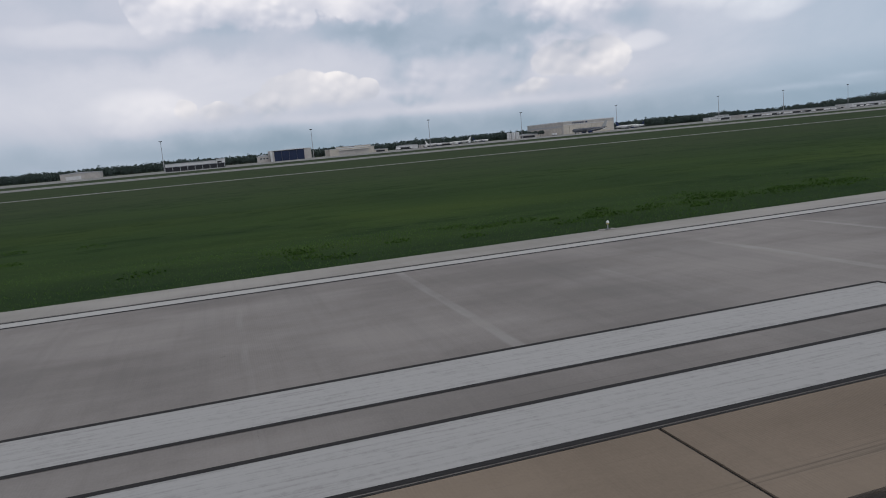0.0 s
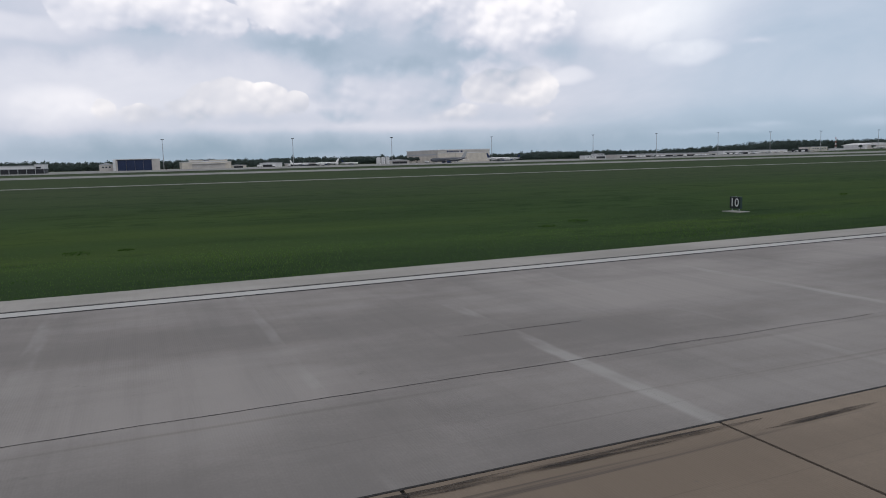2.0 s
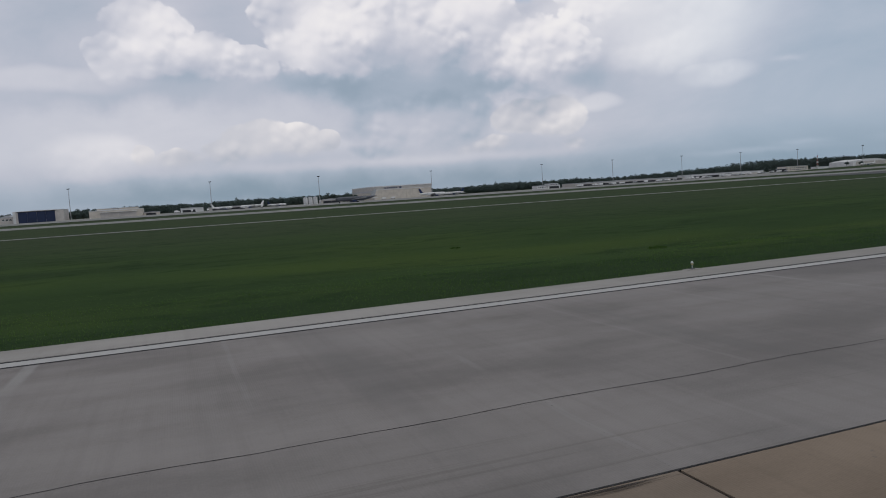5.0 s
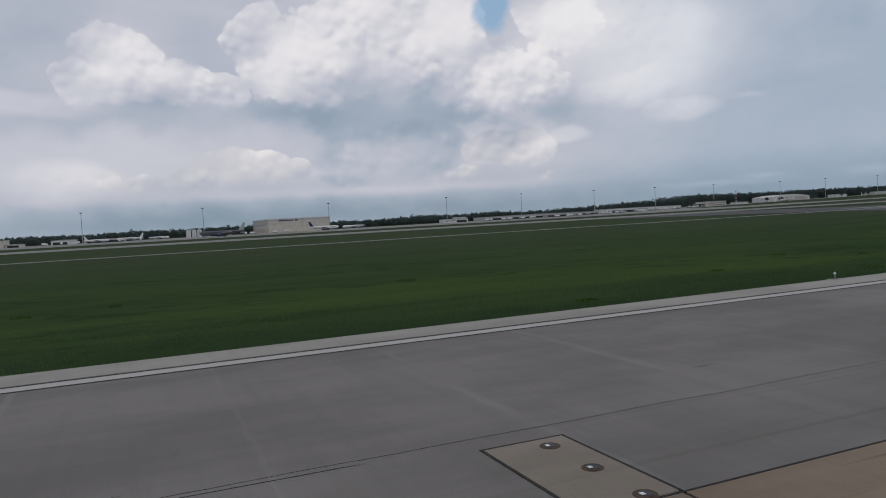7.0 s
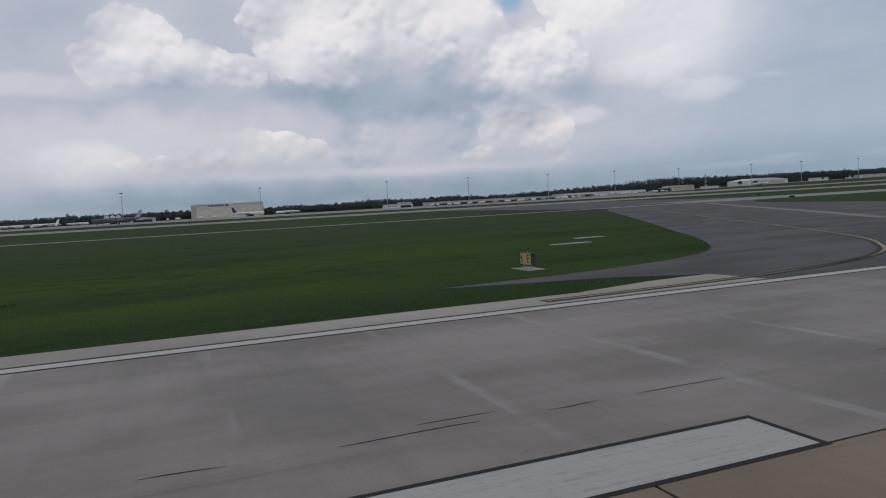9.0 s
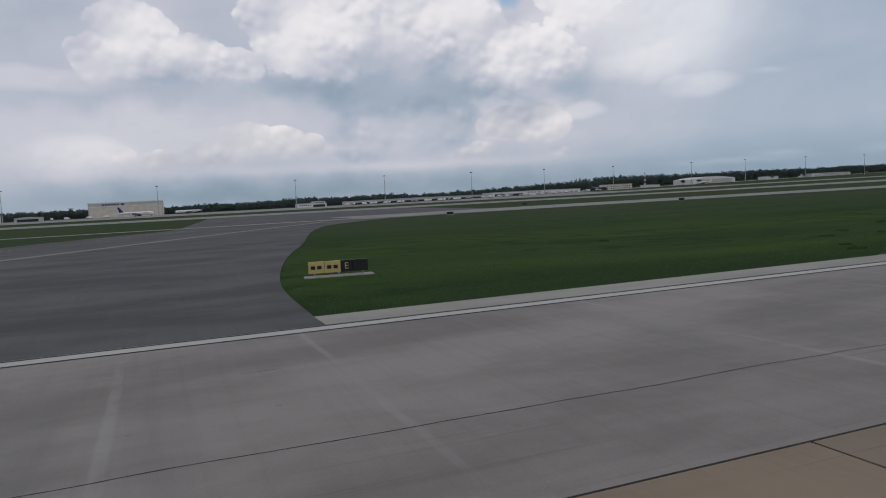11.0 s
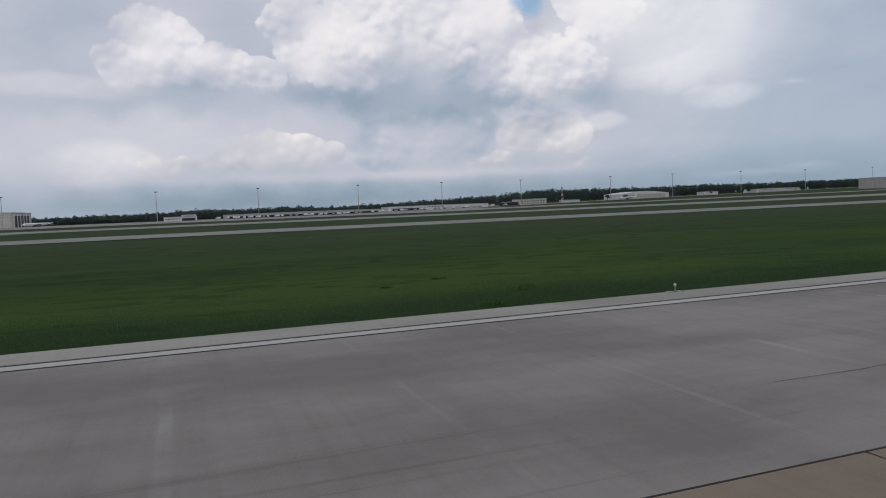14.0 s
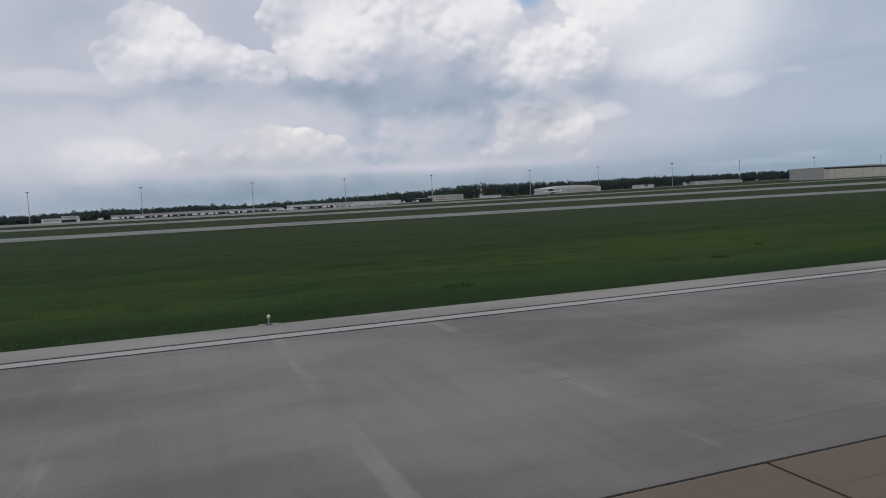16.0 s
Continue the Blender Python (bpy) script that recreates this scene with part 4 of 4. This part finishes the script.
def arch_hangar(x0, x1, y, side, crown):
    xm, w = (x0 + x1) / 2, (x1 - x0) / 2
    t = thing("arched_hangar", xm, y, rise(xm, y), label="white hangar with a shallow arched roof", category="building")
    bm = bmesh.new()
    n, ring = 14, []
    for yy in (0, 55):
        row = [bm.verts.new((-w, yy, -2)), *[bm.verts.new((-w + 2 * w * i / n, yy, side + (crown - side) * math.sin(math.pi * i / n))) for i in range(n + 1)], bm.verts.new((w, yy, -2))]
        ring.append(row)
        bm.faces.new(row)
    for i in range(n + 2):
        bm.faces.new((ring[0][i], ring[0][i + 1], ring[1][i + 1], ring[1][i]))
    part("shell", bm, WHITE_WALL, t)
    for i in range(8):
        s = (2 * w - 16) / 8
        part("door", box(-w + 8 + s * i + 0.1, -w + 8 + s * (i + 1) - 0.1, -0.4 - 0.2 * (i % 2), 0, -0.3, side - 0.8), GREIGE, t)
    return t


arch_hangar(1506, 1604, 1050, 8.6, 12.6)


def lattice_tower(x, y, top):
    z = rise(x, y)
    t = thing("lattice_tower", x, y, z, label="red and white lattice radio tower", category="tower")
    h = top - z
    n = 7
    for i in range(n):
        a, b = h * i / n, h * (i + 1) / n
        ra, rb = 2.0 - 1.3 * i / n, 2.0 - 1.3 * (i + 1) / n
        sec = bmesh.new()
        corners = [(math.cos(c) * 1.0, math.sin(c) * 1.0) for c in (0.78, 2.36, 3.93, 5.5)]
        for j in range(4):
            p, q = corners[j], corners[(j + 1) % 4]
            for u, v, ru, rv, za, zb in ((p, p, ra, rb, a, b), (p, q, ra, rb, a, b), (q, p, ra, rb, a, b), (p, q, rb, rb, b, b)):
                start, end = Vector((u[0] * ru, u[1] * ru, za)), Vector((v[0] * rv, v[1] * rv, zb))
                d = end - start
                bmesh.ops.create_cone(sec, cap_ends=True, segments=4, radius1=0.11, radius2=0.11, depth=d.length, matrix=Matrix.Translation((start + end) / 2) @ d.to_track_quat("Z", "Y").to_matrix().to_4x4())
        part("section", sec, RED_PAINT if i % 2 == 0 else WHITE_PAINT, t)
    part("aerial", rod(0, 0, h, h + 3, 0.15, 0.08, 6), GALVANISED, t)
    part("cabin", box(-3, 3, -3, 3, 0, 3.4, 0.05), WHITE_WALL, t)


lattice_tower(1366.5, 1009, 29.3)


def airliner(x, y, turn, length, fin_mat, label, skin=None):
    """Parked jet: fuselage along x with its nose at +x."""
    t = thing("parked_airliner", x, y, rise(x, y) + 0.25, turn, label, "aircraft", "parked aircraft")
    r = length * 0.052
    zc = r * 1.75
    bm = bmesh.new()
    rings, sides = 22, 14
    grid = []
    for i in range(rings + 1):
        s = i / rings
        k = math.sqrt(max(0, 1 - ((0.12 - s) / 0.12) ** 2)) if s < 0.12 else (1 if s < 0.66 else max(0.06, 1 - ((s - 0.66) / 0.34) ** 1.6))
        lift = 0 if s < 0.66 else (1 - k) * r * 0.75
        grid.append([bm.verts.new((length * (0.5 - s), r * k * math.cos(2 * math.pi * j / sides), zc + lift + r * k * math.sin(2 * math.pi * j / sides))) for j in range(sides)])
    for i in range(rings):
        for j in range(sides):
            if i == 0:
                pass
            bm.faces.new((grid[i][j], grid[i][(j + 1) % sides], grid[i + 1][(j + 1) % sides], grid[i + 1][j]))
    bm.faces.new(grid[-1])
    part("fuselage", bm, skin or WHITE_PAINT, t)

    def blade(name, pts, thick, mat, upright=False):
        b = bmesh.new()
        lo, hi = [], []
        for a, c in pts:
            lo.append(b.verts.new((a, -thick / 2, c) if upright else (a, c, zc - r * 0.45 - thick / 2 + abs(c) * 0.09)))
            hi.append(b.verts.new((a, thick / 2, c) if upright else (a, c, zc - r * 0.45 + thick / 2 + abs(c) * 0.09)))
        b.faces.new(lo)
        b.faces.new(hi[::-1])
        for i in range(len(pts)):
            q = (i + 1) % len(pts)
            b.faces.new((lo[i], lo[q], hi[q], hi[i]))
        return part(name, b, mat, t)

    L = length
    for s in (-1, 1):
        blade("wing", [(0.12 * L, s * r * 0.6), (-0.10 * L, s * r * 0.6), (-0.16 * L, s * 0.46 * L), (-0.12 * L, s * 0.47 * L)], 0.012 * L, GALVANISED)
        blade("stabiliser", [(-0.38 * L, s * r * 0.3), (-0.47 * L, s * r * 0.3), (-0.49 * L, s * 0.17 * L), (-0.46 * L, s * 0.17 * L)], 0.006 * L, WHITE_PAINT)
        e = part("engine", rod(0, 0, -0.05 * L, 0.05 * L, 0.03 * L, 0.022 * L, 14, spin=Matrix.Translation((0.07 * L, s * 0.17 * L, zc - r * 1.05)) @ Matrix.Rotation(radians(-90), 4, "Y")), NAVY, t)
        for dx in (0.0,):
            part("main_wheel", rod(0, 0, -0.3, 0.3, r * 0.33, r * 0.33, 12, spin=Matrix.Translation((-0.03 * L, s * r * 1.2, r * 0.33)) @ Matrix.Rotation(radians(90), 4, "X")), TYRE, t)
            part("gear_leg", rod(-0.03 * L, s * r * 1.2, r * 0.3, zc - r * 0.4, 0.15), GALVANISED, t)
    part("nose_wheel", rod(0, 0, -0.2, 0.2, r * 0.25, r * 0.25, 12, spin=Matrix.Translation((0.40 * L, 0, r * 0.25)) @ Matrix.Rotation(radians(90), 4, "X")), TYRE, t)
    part("nose_leg", rod(0.40 * L, 0, r * 0.2, zc - r * 0.7, 0.12), GALVANISED, t)
    blade("tail_fin", [(-0.34 * L, zc + r * 0.85), (-0.46 * L, zc + r * 0.8), (-0.505 * L, zc + r * 0.9 + 0.155 * L), (-0.455 * L, zc + r * 0.9 + 0.155 * L)], 0.009 * L, fin_mat, True)
    part("cabin_windows", box(-0.33 * L, 0.36 * L, -r * 1.005, r * 1.005, zc + r * 0.18, zc + r * 0.30), GLASS_DARK, t)
    part("cockpit_window", box(0.452 * L, 0.474 * L, -r * 0.5, r * 0.5, zc + r * 0.30, zc + r * 0.52), GLASS_DARK, t)
    return t


airliner(427, 770, 178, 46, GALVANISED, "grey jet with a pale tail on the far taxiway", DARK_SKIN)
airliner(569, 916, 4, 40, NAVY, "white parked jet in front of the hangar")
airliner(338, 985, 170, 32, WHITE_PAINT, "small white parked jet on the apron")
airliner(300, 990, 20, 30, WHITE_PAINT, "small white parked jet on the apron")
airliner(372, 992, 8, 26, NAVY, "small white parked jet on the apron")
airliner(1484, 1000, 160, 30, WHITE_PAINT, "white parked jet beside the arched hangar")
airliner(630, 992, 185, 34, NAVY, "white parked jet beside the hangar")


def van(x, y, turn, tall, body_mat):
    t = thing("parked_truck", x, y, rise(x, y) + 0.25, turn, "white box truck parked on the apron", "truck", "parked apron trucks")
    part("cargo_box", box(-3.2, 1.5, -1.2, 1.2, 0.9, 0.9 + tall, 0.05), body_mat, t)
    part("cab", box(1.6, 3.4, -1.1, 1.1, 0.6, 2.4, 0.2), WHITE_PAINT, t)
    part("windscreen", box(3.36, 3.44, -0.95, 0.95, 1.5, 2.2), GLASS_DARK, t)
    part("chassis", box(-3.1, 3.2, -0.9, 0.9, 0.5, 0.88), DARK_METAL, t)
    for a in (-2.2, 2.4):
        for s in (-1, 1):
            part("wheel", rod(0, 0, -0.16, 0.16, 0.48, 0.48, 12, spin=Matrix.Translation((a, s * 1.0, 0.48)) @ Matrix.Rotation(radians(90), 4, "X")), TYRE, t)
    return t


truck_a = van(866, 985, 80, 2.4, WHITE_PAINT)
truck_b = van(880, 990, 100, 1.8, GALVANISED)
rng = random.Random(21)
for i in range(46):
    x = 842 + 9.2 * i + rng.uniform(-3, 3)
    y = rng.uniform(960, 1000)
    copy_thing(truck_a if rng.random() < 0.65 else truck_b, pose(x * U, y * U, (rise(x, y) + 0.25) * U, 0, 0, rng.choice((85, 95, 10, 170))))
for x in (244, 262, 281, 326, 350, 476, 489, 515, 533):
    y = rng.uniform(950, 1000)
    copy_thing(truck_a, at(x, y, 0.25, rng.choice((10, 175, 90))))


# ---- vegetation ----
def cloud_mesh(name, centres, sizes, count, leaf, mat, rng_np, flat=0.8):
    """Many small leaf quads gathered round the given centres."""
    n = len(centres)
    c = np.repeat(np.array(centres, float), count, axis=0)
    s = np.repeat(np.array(sizes, float), count, axis=0)
    d = rng_np.normal(size=(n * count, 3))
    d /= np.linalg.norm(d, axis=1)[:, None]
    c = c + d * s * (rng_np.random((n * count, 1)) ** 0.35)
    a = rng_np.normal(size=(n * count, 3))
    a /= np.linalg.norm(a, axis=1)[:, None]
    b = np.cross(a, rng_np.normal(size=(n * count, 3)))
    b /= np.linalg.norm(b, axis=1)[:, None]
    k = leaf * (0.6 + 0.8 * rng_np.random((n * count, 1)))
    v = np.stack((c - a * k, c + b * k * flat, c + a * k, c - b * k * flat), axis=1).reshape(-1, 3) * U
    return quads(name, v, mat)


def quads(name, v, mat):
    me = bpy.data.meshes.new(name)
    m = len(v) // 4
    me.vertices.add(len(v))
    me.vertices.foreach_set("co", v.astype(np.float32).ravel())
    me.loops.add(len(v))
    me.loops.foreach_set("vertex_index", np.arange(len(v), dtype=np.int32))
    me.polygons.add(m)
    me.polygons.foreach_set("loop_start", np.arange(0, len(v), 4, dtype=np.int32))
    me.materials.append(mat)
    me.update(calc_edges=True)
    return new(name, me)


def tree_top(x):
    """Height of the wood's skyline along the field."""
    t = 12.8 + 5.0 * noise.noise((x * 0.004, 0, 2)) + 3.0 * noise.noise((x * 0.013, 4, 2))
    t += 9.0 * ramp01(x, 1150, 1450) - 5.0 * ramp01(x, 1800, 2100) + 3.0 * ramp01(x, 1350, 1420) * (1 - ramp01(x, 1600, 1680))
    return max(7.0, t)


def build_woods():
    g = np.random.default_rng(4)
    centres, sizes = [], []
    trunks_v, trunks_f = [], []
    for x in np.arange(-700, 3000, 3.4):
        for row in range(3):
            y = 1150 + 45 * row + g.uniform(-18, 18)
            z = rise(x, y)
            if -60 < x < 300 and row == 0 and g.random() < 0.25:
                continue
            h = max(5, tree_top(x) * 0.92 + g.normal(0, 1.1) + row * 0.8)
            if g.random() < 0.06:
                h += g.uniform(1, 3.5)
            px = x + g.uniform(-3, 3)
            w = g.uniform(3.4, 6.2)
            centres.append((px, y, z + h * 0.52))
            sizes.append((w, w, h * 0.48))
            b = len(trunks_v)
            for s in (-0.25, 0.25):
                trunks_v.extend(((px + s, y, z - 0.3), (px + s * 0.5, y, z + h * 0.7)))
            trunks_f.append((b, b + 2, b + 3, b + 1))
    woods = cloud_mesh("distant_woods", centres, sizes, 150, 0.95, HAZY_LEAVES, g)
    tagged(woods, "dark green distant woodland along the horizon", "woods", kind="stuff")
    tagged(mesh_object("wood_trunks", trunks_v, trunks_f, BARK), "dark trunks of the distant woodland", "woods", kind="stuff")


build_woods()


def tree(x, y, h, w, seed):
    """Single round tree near the hangars: tapered trunk, limbs and a crown of leaf clumps."""
    g = np.random.default_rng(seed)
    t = thing("tree", x, y, rise(x, y), label="dark green broadleaf tree among the hangars", category="tree", group="trees by the hangars")
    trunk = rod(0, 0, -0.3, h * 0.6, 0.45, 0.18, 8)
    for i in range(5):
        a = i * 1.3
        d = Vector((math.cos(a) * w * 0.6, math.sin(a) * w * 0.6, h * 0.3))
        bmesh.ops.create_cone(trunk, cap_ends=True, segments=6, radius1=0.16, radius2=0.06, depth=d.length, matrix=Matrix.Translation(Vector((0, 0, h * 0.38)) + d / 2) @ d.to_track_quat("Z", "Y").to_matrix().to_4x4())
    part("trunk", trunk, BARK, t)
    c, s = [], []
    for i in range(14):
        a, q = g.uniform(0, 6.28), g.uniform(0, 1)
        c.append((math.cos(a) * w * 0.6 * q, math.sin(a) * w * 0.6 * q, h * g.uniform(0.42, 0.86)))
        k = g.uniform(0.25, 0.42) * w
        s.append((k, k, k * 0.8))
    crown = cloud_mesh("crown", c, s, 60, 0.55, HAZY_LEAVES, g)
    crown.parent = t
    return t


shrub = [tree(128, 972, 10.5, 5.5, 1), tree(136, 978, 9, 5, 2), tree(1250, 1000, 8, 6, 3)]
for i in range(34):
    x = rng.choice((rng.uniform(-240, -90), rng.uniform(5, 52), rng.uniform(1600, 1800), rng.uniform(1908, 2060), rng.uniform(462, 506), rng.uniform(612, 770), rng.uniform(1402, 1500)))
    y = rng.uniform(1020, 1075)
    copy_thing(shrub[i % 3], pose(x * U, y * U, rise(x, y) * U, 0, 0, rng.uniform(0, 360)))


def grass_blades():
    """Tufts of grass in the strip beside the runway, denser at its edge, thinning with distance."""
    g = np.random.default_rng(8)

    def tufts(n, y0, y1, power, high, wide, x0=-30, x1=1085):
        x = g.uniform(x0, x1, n)
        y = y0 + (y1 - y0) * g.random(n) ** power
        on_taxi = (x > np.interp(y, [30, 32, 36, 37.3, 38.6, 41, 45, 55, 68, 125, 190], [490, 489, 482, 476, 488, 496, 502, 510, 518, 552, 591]) - 0.3) & (x < np.interp(y, [30, 45, 66, 89, 130, 160, 190], [592, 593, 597, 603, 613, 625, 690]) + 0.3)
        x, y = x[~on_taxi], y[~on_taxi]
        clump = np.array([noise.noise((a * 0.07, b * 0.2, 7)) for a, b in zip(x, y)])
        keep = clump + g.uniform(-0.9, 0.9, len(x)) > -0.4
        x, y, clump = x[keep], y[keep], clump[keep]
        z = np.array([lie(a, b) for a, b in zip(x, y)]) * np.clip((y - 30.4) / 0.5, 0, 1) - 0.085
        h = high * (0.6 + 0.7 * g.random(len(x))) * (1 + 1.2 * np.clip(clump, 0, 1))
        a = g.uniform(0, math.pi, len(x))
        lean = g.normal(0, 0.45, (len(x), 2)) * h[:, None]
        w = wide * (0.6 + 0.8 * g.random(len(x)))
        dx, dy = np.cos(a) * w, np.sin(a) * w
        v = np.empty((len(x), 4, 3))
        v[:, 0] = np.stack((x - dx, y - dy, z), 1)
        v[:, 1] = np.stack((x + dx, y + dy, z), 1)
        v[:, 2] = np.stack((x + lean[:, 0] + dx * 0.25, y + lean[:, 1] + dy * 0.25, z + h), 1)
        v[:, 3] = np.stack((x + lean[:, 0] - dx * 0.25, y + lean[:, 1] - dy * 0.25, z + h * 0.93), 1)
        return v.reshape(-1, 3)

    v = np.concatenate((tufts(300000, 30.5, 46, 1.35, 0.08, 0.02), tufts(60000, 43, 54, 1.6, 0.05, 0.03)))
    tagged(quads("grass_tufts", v * U, BLADES), "rough green grass tufts beside the runway", "grass", kind="stuff")


grass_blades()


def weeds():
    g = np.random.default_rng(15)
    spots = [(30.6, 43.0, 0.6), (31.5, 42.0, 0.6), (69.6, 40.9, 0.5), (68.0, 40.4, 0.4), (-4, 37, 0.4)]
    for i in range(46):      # a rank drift along the pavement
        x = g.uniform(2, 42)
        spots.append((x, 38.5 + 0.06 * (x - 22) + g.normal(0, 1.7), g.uniform(0.2, 0.5)))
    for i in range(130):
        x, y = g.uniform(-25, 1080), 31.5 + 34 * g.random() ** 1.5
        if 470 < x < 610 + y * 0.2 or noise.noise((x * 0.018, y * 0.05, 11)) < -0.02:
            continue
        spots.append((x, y, g.uniform(0.14, 0.45)))
    centres = [(x, y, lie(x, y) - 0.08 + r * 0.22) for x, y, r in spots]
    tagged(cloud_mesh("weed_clumps", centres, [(r * 3.0, r * 2.0, r * 0.5) for x, y, r in spots], 130, 0.055, WEEDS, g), "dark leafy weed clumps in the grass", "weeds", kind="stuff")


weeds()


# ---- runway slabs, one by one ----
def slabs(count, first, y0, y1, mat, gap, parent_label):
    """Slabs between the joints share one mesh."""
    lane = tagged(strip("runway_lane", FIRST + JOINT * (first - 60), FIRST + JOINT * first - gap, y0, y1, 0.0, mat), parent_label, "runway", kind="structure")
    rest = strip("runway_lane_end", FIRST + JOINT * (first + count), X1, y0, y1, 0.0, mat)
    tagged(rest, parent_label, "runway", kind="structure")
    bm = box(gap / 2, JOINT - gap / 2, y0 + gap / 2, y1 - gap / 2, -0.03, 0.0)
    bm.transform(Matrix.Scale(U, 4))
    me = bpy.data.meshes.new("slab")
    bm.to_mesh(me)
    bm.free()
    me.materials.append(mat)
    for i in range(count):
        ob = new("slab", me)
        ob.parent = lane
        ob.matrix_basis = at(FIRST + JOINT * (first + i), 0, 0)


slabs(168, -8, 9.56, 14.118, GREY_SLAB, 0.001, "lane of grey concrete runway slabs")
slabs(168, -8, 0.0, 9.545, BROWN, 0.07, "lane of tan concrete runway slabs with dark joints")
tagged(strip("runway_middle", X0, X1, -14.0, -0.02, 0.0, BROWN), "tan concrete middle of the runway", "runway", kind="structure")
